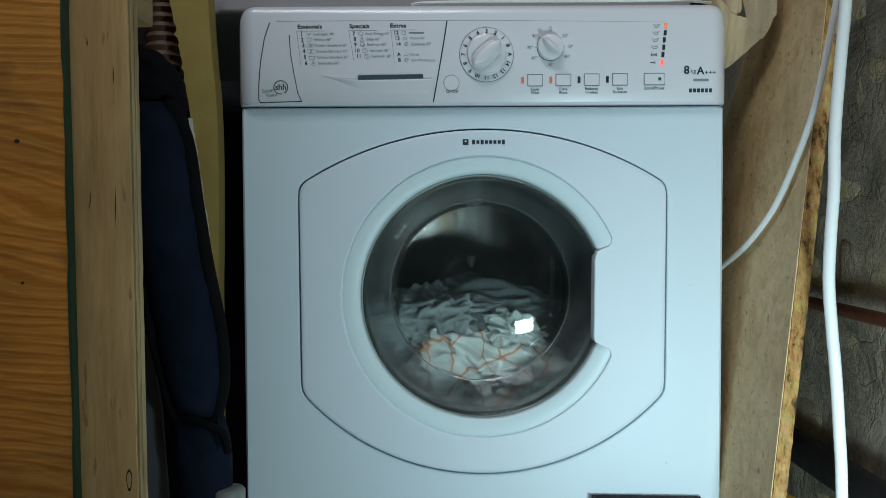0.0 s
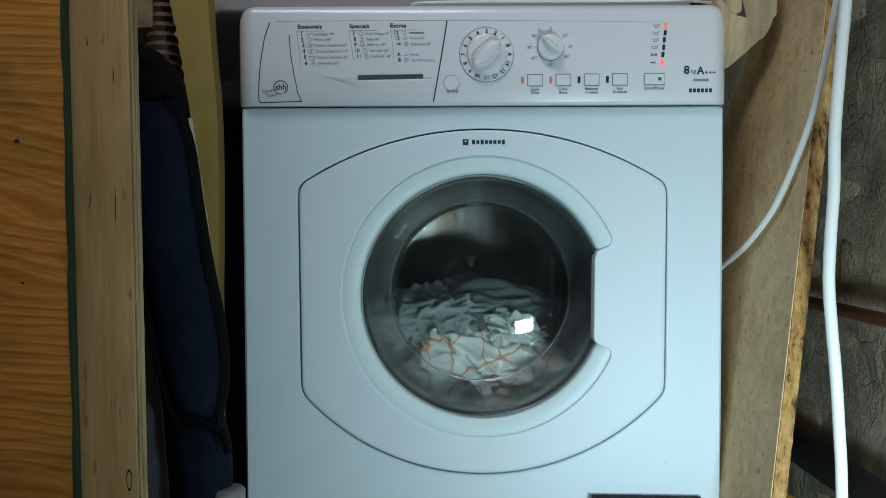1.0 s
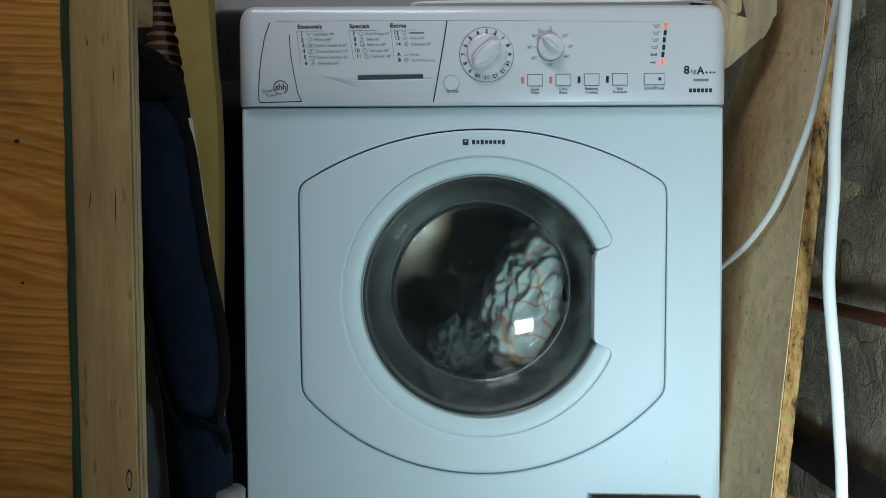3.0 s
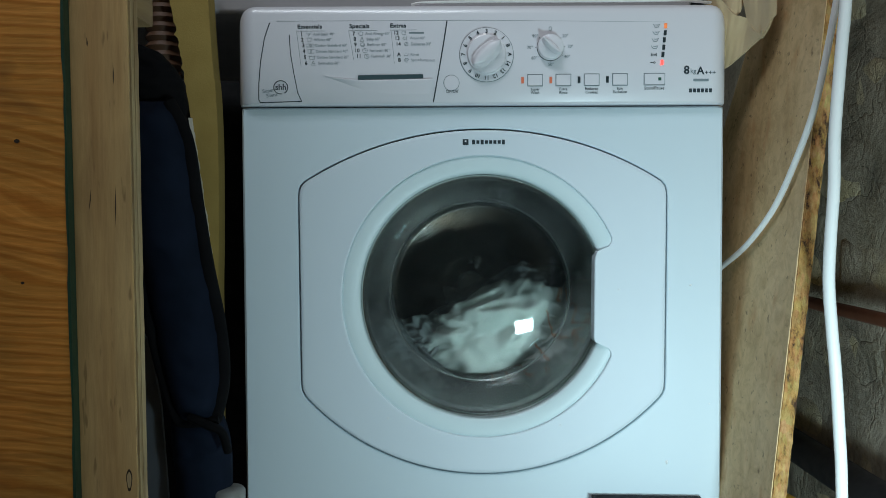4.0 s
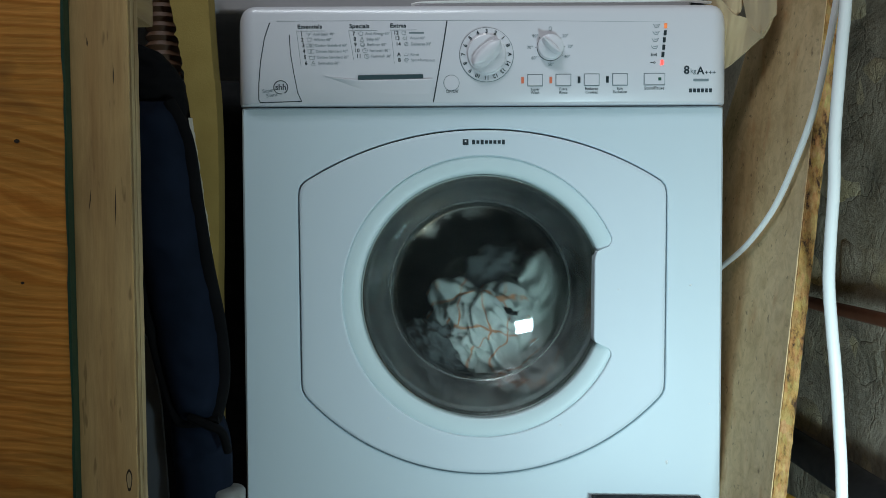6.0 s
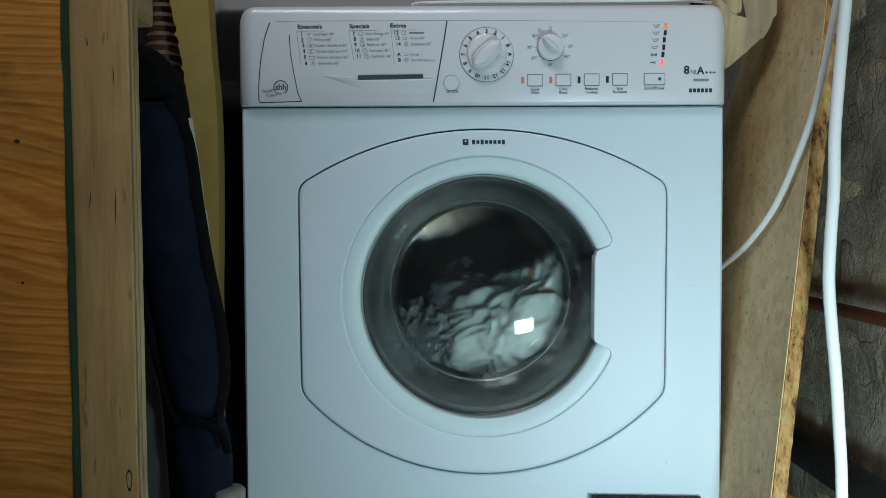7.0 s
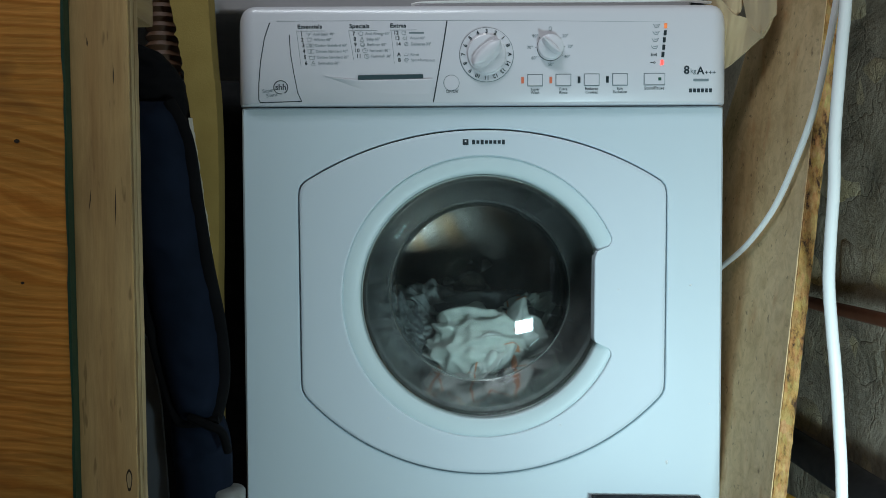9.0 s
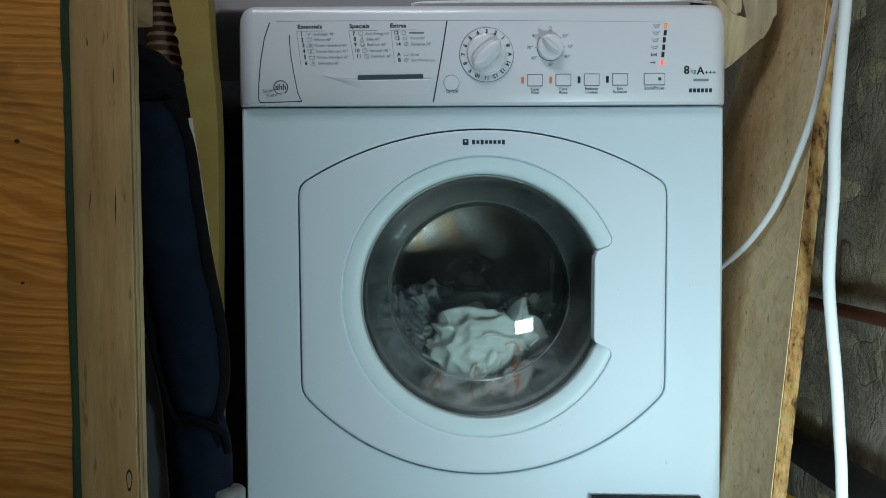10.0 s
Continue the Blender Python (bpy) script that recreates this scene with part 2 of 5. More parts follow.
def stone_mat(name, dark, mid, light, moss):
    m, nt, bs = mat(name)
    v = coords(nt)
    a = noise_tex(nt, v, 11.0, 8.0, 0.62, 0.8)
    b = noise_tex(nt, v, 120.0, 6.0, 0.7)
    col = ramp(nt, a, [(0.3, dark), (0.5, mid), (0.72, light)])
    oi = nt.nodes.new("ShaderNodeObjectInfo")
    tint = ramp(nt, oi.outputs["Random"], [(0.2, (0.8, 0.78, 0.76)), (0.8, (1.25, 1.18, 1.0))])
    col = mix(nt, col, tint, 0.8, "MULTIPLY")
    col = mix(nt, col, moss, ramp(nt, noise_tex(nt, v, 5.0, 6.0, 0.6, 0.5), [(0.42, (0, 0, 0)), (0.66, (0.6, 0.6, 0.6))]))
    col = mix(nt, col, ramp(nt, b, [(0.35, (0.35, 0.34, 0.33)), (0.50, (1.05, 1.05, 1.05))]), 0.45, "MULTIPLY")
    warp = node(nt, "ShaderNodeTexNoise", Scale=9.0, Detail=4.0)
    nt.links.new(v, warp.inputs["Vector"])
    vm = nt.nodes.new("ShaderNodeVectorMath")
    vm.operation = "MULTIPLY_ADD"
    vm.inputs[1].default_value = (0.22, 0.22, 0.22)
    nt.links.new(warp.outputs["Color"], vm.inputs[0])
    nt.links.new(v, vm.inputs[2])
    cr = node(nt, "ShaderNodeTexVoronoi", Scale=8.0)
    cr.feature = "DISTANCE_TO_EDGE"
    nt.links.new(vm.outputs[0], cr.inputs["Vector"])
    crack = ramp(nt, cr.outputs["Distance"], [(0.0, (0.25, 0.23, 0.21)), (0.02, (0.8, 0.79, 0.77)), (0.06, (1, 1, 1))])
    col = mix(nt, col, crack, 0.25, "MULTIPLY")
    nt.links.new(col, bs.inputs["Base Color"])
    bs.inputs["Roughness"].default_value = 0.92
    bump(nt, bs, mix(nt, mix(nt, a, b, 0.22), crack, 0.10), 1.0, 0.014)
    return m


M_STONE = stone_mat("old_brick", (0.28, 0.235, 0.175), (0.52, 0.45, 0.345), (0.68, 0.60, 0.48), (0.60, 0.48, 0.21))
M_MORTAR = stone_mat("old_mortar", (0.17, 0.15, 0.125), (0.34, 0.30, 0.255), (0.48, 0.43, 0.365), (0.26, 0.22, 0.14))


def glass_mat(name, milkiness, tint, rough):
    """Door glass left a little milky, more so in patches."""
    m, nt, bs = mat(name)
    v = coords(nt)
    bs.inputs["Base Color"].default_value = (*tint, 1)
    rr = node(nt, "ShaderNodeMapRange", From_Min=0.3, From_Max=0.7, To_Min=1.0 - milkiness * 0.5, To_Max=1.0 - milkiness * 1.5)
    nt.links.new(noise_tex(nt, v, 26.0, 4.0, 0.6, 0.5), rr.inputs["Value"])
    nt.links.new(rr.outputs["Result"], bs.inputs["Transmission Weight"])
    bs.inputs["Roughness"].default_value = rough
    bs.inputs["IOR"].default_value = 1.47
    bump(nt, bs, noise_tex(nt, v, 14.0, 2.0), 0.03, 0.002)
    return m


M_GLASS = glass_mat("door_glass", 0.012, (0.585, 0.635, 0.62), 0.015)
M_DROP = painted("glint_drop", (0.92, 0.94, 0.95), 0.10, 0.01, 500, 0.0, 1.0)
M_GLASSWALL = glass_mat("frosted_door_glass", 0.06, (0.58, 0.63, 0.62), 0.11)


# ---- mesh helpers ----
def part(name, bm, material, parent=None, label="", smooth=40):
    me = bpy.data.meshes.new(name)
    bmesh.ops.recalc_face_normals(bm, faces=bm.faces[:])
    if smooth:
        for f in bm.faces:
            f.smooth = True
        for e in bm.edges:
            e.smooth = len(e.link_faces) < 2 or e.calc_face_angle(3.2) < radians(smooth)
    bm.to_mesh(me)
    bm.free()
    me.materials.append(material)
    ob = new(name, me)
    if parent:
        ob.parent = parent
    if label:
        tagged(ob, label)
    return ob


def thing(name, at, label, category, group="", kind=""):
    ob = new(name)
    ob.empty_display_size = 0.05
    ob.location = at
    return tagged(ob, label, category, group, kind)


def loft(rings, closed=True, cap0=False, cap1=False, bm=None):
    """Joins rings of points (all of one length) one after another."""
    bm = bm or bmesh.new()
    rows = [[bm.verts.new(p) for p in r] for r in rings]
    n = len(rows[0])
    for a, b in zip(rows, rows[1:]):
        for i in range(n if closed else n - 1):
            j = (i + 1) % n
            bm.faces.new((a[i], a[j], b[j], b[i]))
    if cap0:
        bm.faces.new(rows[0])
    if cap1:
        bm.faces.new(rows[-1])
    return bm


def box(x0, x1, y0, y1, z0, z1, bevel=0.0, seg=2, bm=None):
    own = bm is None
    bm = bm or bmesh.new()
    r = bmesh.ops.create_cube(bm, size=1.0)
    for v in r["verts"]:
        v.co = Vector((x0 + (v.co.x + 0.5) * (x1 - x0), y0 + (v.co.y + 0.5) * (y1 - y0), z0 + (v.co.z + 0.5) * (z1 - z0)))
    if bevel and own:
        bmesh.ops.bevel(bm, geom=bm.edges[:], offset=bevel, segments=seg, affect="EDGES", profile=0.6)
    return bm


def lathe(profile, at, seg=96, axis="y", a0=0.0, a1=360.0):
    """Turns (radius, along) pairs about an axis through at."""
    full = a1 - a0 >= 360
    n = seg if full else seg + 1
    rings = []
    for r, h in profile:
        ring = []
        for i in range(n):
            a = radians(a0 + (a1 - a0) * i / seg)
            if axis == "y":
                ring.append((at[0] + r * math.cos(a), at[1] + h, at[2] + r * math.sin(a)))
            else:
                ring.append((at[0] + r * math.cos(a), at[1] + r * math.sin(a), at[2] + h))
        rings.append(ring)
    bm = loft(rings, closed=full)
    bmesh.ops.remove_doubles(bm, verts=bm.verts[:], dist=1e-6)
    return bm


def smooth_path(pts, n=12):
    """A Catmull-Rom curve through pts."""
    p = [Vector(q) for q in pts]
    p = [p[0] * 2 - p[1]] + p + [p[-1] * 2 - p[-2]]
    out = []
    for i in range(1, len(p) - 2):
        for k in range(n):
            t = k / n
            a, b, c, d = p[i - 1:i + 3]
            out.append(0.5 * (2 * b + (c - a) * t + (2 * a - 5 * b + 4 * c - d) * t * t + (3 * b - a - 3 * c + d) * t ** 3))
    return out + [p[-2]]


def tube(pts, radius, seg=14, n=12):
    path = smooth_path(pts, n)
    rings, up = [], Vector((0.3, 1, 0.2)).normalized()
    for i, q in enumerate(path):
        d = (path[min(i + 1, len(path) - 1)] - path[max(i - 1, 0)]).normalized()
        s = d.cross(up).normalized()
        t = s.cross(d)
        rings.append([q + radius * (math.cos(k * math.tau / seg) * s + math.sin(k * math.tau / seg) * t) for k in range(seg)])
    return loft(rings, cap0=True, cap1=True)


def prism(outline, y0, y1, bevel=0.0):
    """An (x, z) outline given depth along y."""
    bm = loft([[(x, y0, z) for x, z in outline], [(x, y1, z) for x, z in outline]], cap0=True, cap1=True)
    if bevel:
        bmesh.ops.bevel(bm, geom=[e for e in bm.edges if all(abs(v.co.y - y0) < 1e-6 for v in e.verts)], offset=bevel, segments=2, affect="EDGES")
    return bm


def ribbon(pts, width, y, depth=0.0008):
    """A thin raised line through (x, z) points."""
    a, b = [], []
    for i, (x, z) in enumerate(pts):
        x0, z0 = pts[max(i - 1, 0)]
        x1, z1 = pts[min(i + 1, len(pts) - 1)]
        l = math.hypot(x1 - x0, z1 - z0) or 1
        nx, nz = -(z1 - z0) / l * width / 2, (x1 - x0) / l * width / 2
        a.append((x + nx, z + nz)), b.append((x - nx, z - nz))
    bm = bmesh.new()
    rings = [[(p[0], y, p[1]), (q[0], y, q[1]), (q[0], y + depth, q[1]), (p[0], y + depth, p[1])] for p, q in zip(a, b)]
    return loft(rings, closed=True, cap0=True, cap1=True, bm=bm)


def words(name, text, x, z, size, y, parent, material, align="LEFT", turn=0.0, bold=0.0, label="", squash=1.0):
    cu = bpy.data.curves.new(name, "FONT")
    cu.body, cu.size, cu.align_x, cu.align_y, cu.extrude, cu.offset = text, size, align, "CENTER", 0.0002, bold
    cu.resolution_u = 3
    tmp = new("lettering_source", cu)
    dg = bpy.context.evaluated_depsgraph_get()
    me = bpy.data.meshes.new_from_object(tmp.evaluated_get(dg))
    bpy.data.objects.remove(tmp)
    bpy.data.curves.remove(cu)
    me.transform(pose(x, y, z, 0, -turn, 0) @ pose(0, 0, 0, 90, 0, 0) @ Matrix.Diagonal((squash, 1, 1, 1)))
    me.materials.clear()
    me.materials.append(material)
    ob = new(name, me)
    ob.parent = parent
    if label:
        tagged(ob, label)
    return ob


def star(poly, centre, angles):
    """Where rays from centre at these angles leave a closed outline."""
    out, n = [], len(poly)
    for a in angles:
        dx, dz, best = math.cos(a), math.sin(a), 0
        for i in range(n):
            (x0, z0), (x1, z1) = poly[i], poly[(i + 1) % n]
            x0, z0, x1, z1 = x0 - centre[0], z0 - centre[1], x1 - centre[0], z1 - centre[1]
            ex, ez = x1 - x0, z1 - z0
            den = dx * ez - dz * ex
            if abs(den) < 1e-12:
                continue
            t, s = (x0 * ez - z0 * ex) / den, (x0 * dz - z0 * dx) / den
            if t > 0 and -1e-6 <= s <= 1 + 1e-6:
                best = max(best, t)
        out.append((centre[0] + best * dx, centre[1] + best * dz))
    return out


def inset(ring, centre, d):
    """Moves a ring's points towards centre by d."""
    out = []
    for x, z in ring:
        l = math.hypot(x - centre[0], z - centre[1])
        out.append((x - (x - centre[0]) / l * d, z - (z - centre[1]) / l * d))
    return out


def rounded(poly, r, n=5):
    """Rounds the corners of a closed outline."""
    out, m = [], len(poly)
    for i in range(m):
        p, a, b = Vector(poly[i]), Vector(poly[i - 1]), Vector(poly[(i + 1) % m])
        ra, rb = min(r, (a - p).length / 2), min(r, (b - p).length / 2)
        s, e = p + (a - p).normalized() * ra, p + (b - p).normalized() * rb
        for k in range(n + 1):
            t = k / n
            q = s * (1 - t) ** 2 + 2 * p * t * (1 - t) + e * t * t
            out.append((q.x, q.y))
    return out


# ---- structure ----
def setting(name, bm, material, label):
    return tagged(part(name, bm, material), label, name.split("_")[0], kind="structure")


WALL_X = 0.475
setting("floor", box(-1.6, WALL_X + 0.3, -2.6, 1.0, -0.05, 0.0), M_FLOOR, "bare grey concrete floor of the outhouse")
setting("ceiling", box(-1.6, WALL_X + 0.3, -2.6, 1.0, 2.4, 2.45), M_CEIL, "pale boarded ceiling over the washing place")
setting("wall_north", box(-1.6, WALL_X + 0.3, 0.7, 0.8, 0.0, 2.4), M_WALL, "plaster wall behind the machine, coloured near black for shade")
setting("wall_west", box(-1.6, -1.5, -2.6, 0.7, 0.0, 2.4), M_PLASTER, "dusty plaster side wall")
setting("wall_south", box(-1.5, WALL_X + 0.3, -2.6, -2.5, 0.0, 2.4), M_PLASTER, "dusty plaster wall opposite the machine")
brick_wall = setting("wall_east", box(WALL_X + 0.008, WALL_X + 0.3, -2.5, 0.7, 0.0, 2.4), M_MORTAR, "rough old brick wall with crumbling grey mortar")

# ---- washing machine ----
CZ = 0.492          # height of the drum's axis
CEN = (0.0, CZ)
machine = thing("washing_machine", (0, 0, 0), "white front-loading washing machine with round glass door, running", "washing machine")

angles = sorted({radians(k * 1.5) for k in range(240)} | {math.atan2(z - CZ, x) % math.tau for x, z in
                ((0.2955, 0.7255), (-0.2955, 0.7255), (0.2955, 0.02), (-0.2955, 0.02))} | {radians(d) for d in (25, 24.7, 23.7, 23.2, 22.7, 22.3, 22, 21.7, 20, 338, 335, 335.6, 336, 336.5, 337, 337.4, 337.7, 340)})


def arc_through(x, z_end, z_mid, n=24):
    """An arc from (x, z_end) over (0, z_mid) to (-x, z_end)."""
    sag = z_mid - z_end
    r = (x * x + sag * sag) / (2 * abs(sag))
    c = z_mid - math.copysign(r, sag)
    h = math.asin(x / r)
    return [(r * math.sin(h * (1 - 2 * k / n)), c + math.copysign(r * math.cos(h * (1 - 2 * k / n)), sag)) for k in range(n + 1)]


surround = arc_through(0.2225, 0.632, 0.6975) + [(-0.2258, 0.622), (-0.2245, 0.380)] + arc_through(0.2205, 0.370, 0.2725)[::-1] + [(0.2240, 0.378), (0.2255, 0.620)]
surround = star(rounded(surround, 0.008, 3), CEN, angles)
case = star(rounded([(0.2955, 0.7255), (-0.2955, 0.7255), (-0.2955, 0.02), (0.2955, 0.02)], 0.003, 3), CEN, angles)
hole = inset(surround, CEN, -0.0021)


def at(ring, y):
    return [(x, y, z) for x, z in ring]


bm = loft([at(hole, 0.014), at(hole, 0.0012), at(inset(hole, CEN, -0.0012), 0.0), at(inset(hole, CEN, -0.0020), 0.0), at(inset(case, CEN, 0.0042), 0.0), at(inset(case, CEN, 0.003), 0.0), at(case, 0.003), at(case, 0.0042), at(case, 0.52)], cap1=True)
part("cabinet", bm, M_ENAMEL, machine, "white enamelled steel cabinet")
part("gap", loft([at(inset(hole, CEN, -0.004), 0.012), at(inset(hole, CEN, 0.012), 0.012)]), M_BLACK, machine)
part("lid", box(-0.295, 0.295, 0.045, 0.52, 0.7265, 0.846, 0.004), M_ENAMEL, machine)
for sx in (-0.25, 0.25):
    for sy in (0.05, 0.47):
        part("foot", lathe([(0.0, 0.0), (0.022, 0.0), (0.022, 0.008), (0.012, 0.012), (0.012, 0.024)], (sx, sy, 0), 20, "z"), M_BLACK, machine)

# door: surround plate, dished ring, rim, glass bowl, gasket
door = new("door")
door.parent = machine
grip = [(0.1738 * math.cos(radians(d)), CZ + 0.1738 * math.sin(radians(d))) for d in range(26, 335, 3)]
grip += [(r * math.cos(radians(d)), CZ + r * math.sin(radians(d))) for d, r in ((335.0, 0.1735), (336.0, 0.1718), (337.0, 0.1690), (337.7, 0.1650))]
grip += [(0.1390, CZ - 0.0590), (0.1358, CZ - 0.052), (0.1368, CZ + 0.047), (0.1395, CZ + 0.0560)]
grip += [(r * math.cos(radians(d)), CZ + r * math.sin(radians(d))) for d, r in ((22.0, 0.1650), (22.7, 0.1690), (23.7, 0.1718), (24.7, 0.1735))]
grip = star(grip, CEN, angles)
bm = loft([at(surround, 0.010), at(surround, -0.0005), at(inset(surround, CEN, 0.0012), -0.0030), at(inset(surround, CEN, 0.004), -0.0042), at(inset(surround, CEN, 0.0052), -0.0042),
           at(inset(grip, CEN, -0.0026), -0.0042), at(inset(grip, CEN, -0.0016), -0.0042), at(inset(grip, CEN, -0.0007), -0.0037), at(inset(grip, CEN, -0.0002), -0.0026), at(grip, 0.0), at(grip, 0.016)])
part("surround", bm, M_SURROUND, door)
ring_profile = [(0.1760, 0.0050), (0.1742, -0.0004), (0.1736, -0.0012), (0.1725, -0.0018), (0.1690, -0.0020), (0.1620, -0.0012), (0.1560, 0.0004), (0.1532, 0.0016), (0.1520, 0.0034), (0.1518, 0.016)]
RING_A, RING_B = 20.5, 339.2


def ring_at(a, drop=0.0):
    """The ring's section at an angle."""
    return [(r * math.cos(radians(a)), y + drop, CZ + r * math.sin(radians(a))) for r, y in ring_profile]


steps = [RING_A + (RING_B - RING_A) * k / 150 for k in range(151)]
part("ring", loft([ring_at(RING_A, 0.010)] + [ring_at(a) for a in steps] + [ring_at(RING_B, 0.010)], closed=False), M_RING, door, "pale dished plastic door ring")
part("rim", lathe([(0.1518, 0.010), (0.1512, 0.0075), (0.1495, 0.0065), (0.1480, 0.008), (0.1472, 0.012), (0.1480, 0.018), (0.1518, 0.018), (0.1518, 0.010)], (0, 0, CZ), 128), M_CHROME, door, "thin dull metal rim")
outer = [(0.1475, 0.012), (0.1460, 0.0135), (0.1440, 0.020), (0.1415, 0.034), (0.1370, 0.052), (0.1300, 0.072), (0.1230, 0.0845), (0.1208, 0.0872), (0.1196, 0.0874), (0.1187, 0.0888), (0.1182, 0.0915), (0.1160, 0.0965), (0.1132, 0.0993), (0.1120, 0.1001), (0.1108, 0.1001), (0.1105, 0.10005), (0.1000, 0.0984), (0.0850, 0.0964), (0.0700, 0.0948), (0.0500, 0.0933), (0.0250, 0.0924), (0.0, 0.0922)]
inner = [(r + 0.003 * max(0.0, min(1.0, (r - 0.1107) / 0.008)), y + 0.0045 - 0.001 * max(0.0, min(1.0, (r - 0.1107) / 0.008))) for r, y in outer]
bowl = part("glass_bowl", lathe(outer + inner[::-1] + [outer[0]], (0, 0, CZ), 128), M_GLASS, door, "thick greenish glass bowl", 70)
bowl.data.materials.append(M_GLASSWALL)
for f in bowl.data.polygons:
    if math.hypot(f.center.x, f.center.z - CZ) > 0.1185:
        f.material_index = 1
bowl.visible_shadow = False
rng = random.Random(3)
for k in range(16):
    a, r = radians(rng.uniform(72, 96)), rng.uniform(0.112, 0.128)
    d, y = rng.uniform(0.0005, 0.0012), 0.0905 if r > 0.119 else 0.096
    part("water_drop", lathe([(d, 0.0), (d * 0.8, -d * 0.5), (d * 0.4, -d * 0.8), (0.0, -d * 0.9)], (r * math.cos(a), y, CZ + r * math.sin(a)), 10), M_GLASS, bowl)
part("gasket", lathe([(0.156, 0.017), (0.154, 0.020), (0.157, 0.028), (0.162, 0.036), (0.161, 0.044), (0.154, 0.050), (0.151, 0.054), (0.153, 0.058), (0.160, 0.061), (0.163, 0.070)], (0, 0, CZ), 112), M_RUBBER, machine, "grey rubber door gasket")
part("tub", lathe([(0.163, 0.066), (0.26, 0.068), (0.276, 0.08), (0.276, 0.45), (0.0, 0.455)], (0, 0, CZ), 64), M_BLACK, machine)

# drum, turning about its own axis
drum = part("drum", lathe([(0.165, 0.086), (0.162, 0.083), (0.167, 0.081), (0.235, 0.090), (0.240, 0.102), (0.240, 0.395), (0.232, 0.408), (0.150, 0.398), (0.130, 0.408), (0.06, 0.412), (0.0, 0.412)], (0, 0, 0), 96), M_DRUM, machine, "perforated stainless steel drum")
part("hub", lathe([(0.055, 0.412), (0.05, 0.400), (0.03, 0.392), (0.0, 0.388)], (0, 0, 0), 40), M_HUB, drum, "polished steel hub")
for k in range(3):
    a = radians(90 + 120 * k)
    out = [(-0.040, 0.2395), (-0.026, 0.205), (-0.013, 0.166), (0.0, 0.158), (0.013, 0.166), (0.026, 0.205), (0.040, 0.2395)]
    rings = []
    for y, f in ((0.125, 0.55), (0.145, 0.9), (0.20, 1.0), (0.36, 1.0), (0.385, 0.9), (0.398, 0.6)):
        rings.append([(x * math.cos(a - math.pi / 2) - (0.2395 - (0.2395 - z) * f) * math.sin(a - math.pi / 2), y,
                       x * math.sin(a - math.pi / 2) + (0.2395 - (0.2395 - z) * f) * math.cos(a - math.pi / 2)) for x, z in out])
    part("lifter", loft(rings, closed=False), M_LIFTER, drum, "rounded grey drum lifter")

# small drops on the front, coloured near white to read as glints
for x, y, z, r, long in ((0.2561, 0.0, 0.5057, 0.0016, 0.8), (0.2300, 0.0, 0.5010, 0.0009, 1.0), (0.2280, 0.0, 0.2852, 0.0017, 1.6), (0.2802, 0.0, 0.3580, 0.0008, 1.0), (0.1666, -0.0042, 0.5009, 0.0012, 0.7), (-0.1180, -0.0042, 0.3430, 0.0009, 1.0), (0.095, -0.0042, 0.3330, 0.0013, 0.8)):
    part("drip", loft([[(x + r * k * math.cos(a * math.tau / 10), y - d * r, z + r * k * long * math.sin(a * math.tau / 10)) for a in range(10)] for k, d in ((1.0, 0.0), (0.85, 0.35), (0.5, 0.55), (0.15, 0.62))], cap1=True), M_DROP, machine)

# control panel
PY = -0.0105        # plane of the fascia


def panel_section(x, squeeze):
    """The fascia's section at x; squeeze pulls the ends back."""
    s = squeeze
    pts = [(0.045, 0.7275), (-0.004, 0.7275), (-0.0085, 0.7285), (PY, 0.7310), (PY, 0.775), (PY, 0.8272), (-0.0102, 0.8285), (-0.0096, 0.8360), (-0.0082, 0.8420), (-0.0045, 0.8465), (0.002, 0.8486), (0.02, 0.8492), (0.045, 0.8492)]
    return [(x, y + s * 0.022 if y < 0.04 else y, z if z < 0.79 else 0.79 + (z - 0.79) * (1 - 0.30 * s)) for y, z in pts]


sections = []
for k in range(9):
    t = k / 8
    sections.append(panel_section(-0.2985 + 0.022 * (1 - math.cos(t * math.pi / 2)), (1 - math.sin(t * math.pi / 2))))
bm = loft(sections + [[(-x, y, z) for x, y, z in s] for s in sections[::-1]], closed=False, cap0=True, cap1=True)
panel = part("control_panel", bm, M_PLASTIC, machine, "white plastic control fascia with dark print")
TY = PY - 0.0003

part("seam", ribbon([(-0.2500, 0.8284), (0.0004, 0.8285), (0.2200, 0.8254)], 0.0003, PY - 0.0001, 0.0003), M_INK_PALE, panel)
part("badge_line", ribbon([(-0.2576, 0.8262), (-0.2640, 0.8080), (-0.2691, 0.7796), (-0.2715, 0.7524), (-0.2717, 0.7340), (-0.2697, 0.7306), (-0.2430, 0.7312), (-0.2197, 0.7318)], 0.0010, PY - 0.0004), M_INK, panel)
part("badge_line", ribbon([(-0.2339, 0.8119), (-0.2328, 0.7896), (-0.2289, 0.7658), (-0.2244, 0.7420), (-0.2197, 0.7318)], 0.0009, PY - 0.0004), M_INK, panel)
bx, bz = -0.2449, 0.7489
part("badge_circle", ribbon([(bx + 0.0085 * math.cos(radians(a)), bz + 0.0080 * math.sin(radians(a))) for a in range(-60, 281, 10)], 0.0009, PY - 0.0006), M_INK, panel)
words("lettering", "shh", bx, bz, 0.0098, TY, panel, M_INK, "CENTER", 0, 0.00015)
words("lettering", "Super", -0.2600, 0.7449, 0.0062, TY, panel, M_INK_SOFT, "CENTER", 8)
words("lettering", "Silent", -0.2559, 0.7394, 0.0062, TY, panel, M_INK_SOFT, "CENTER", 8)

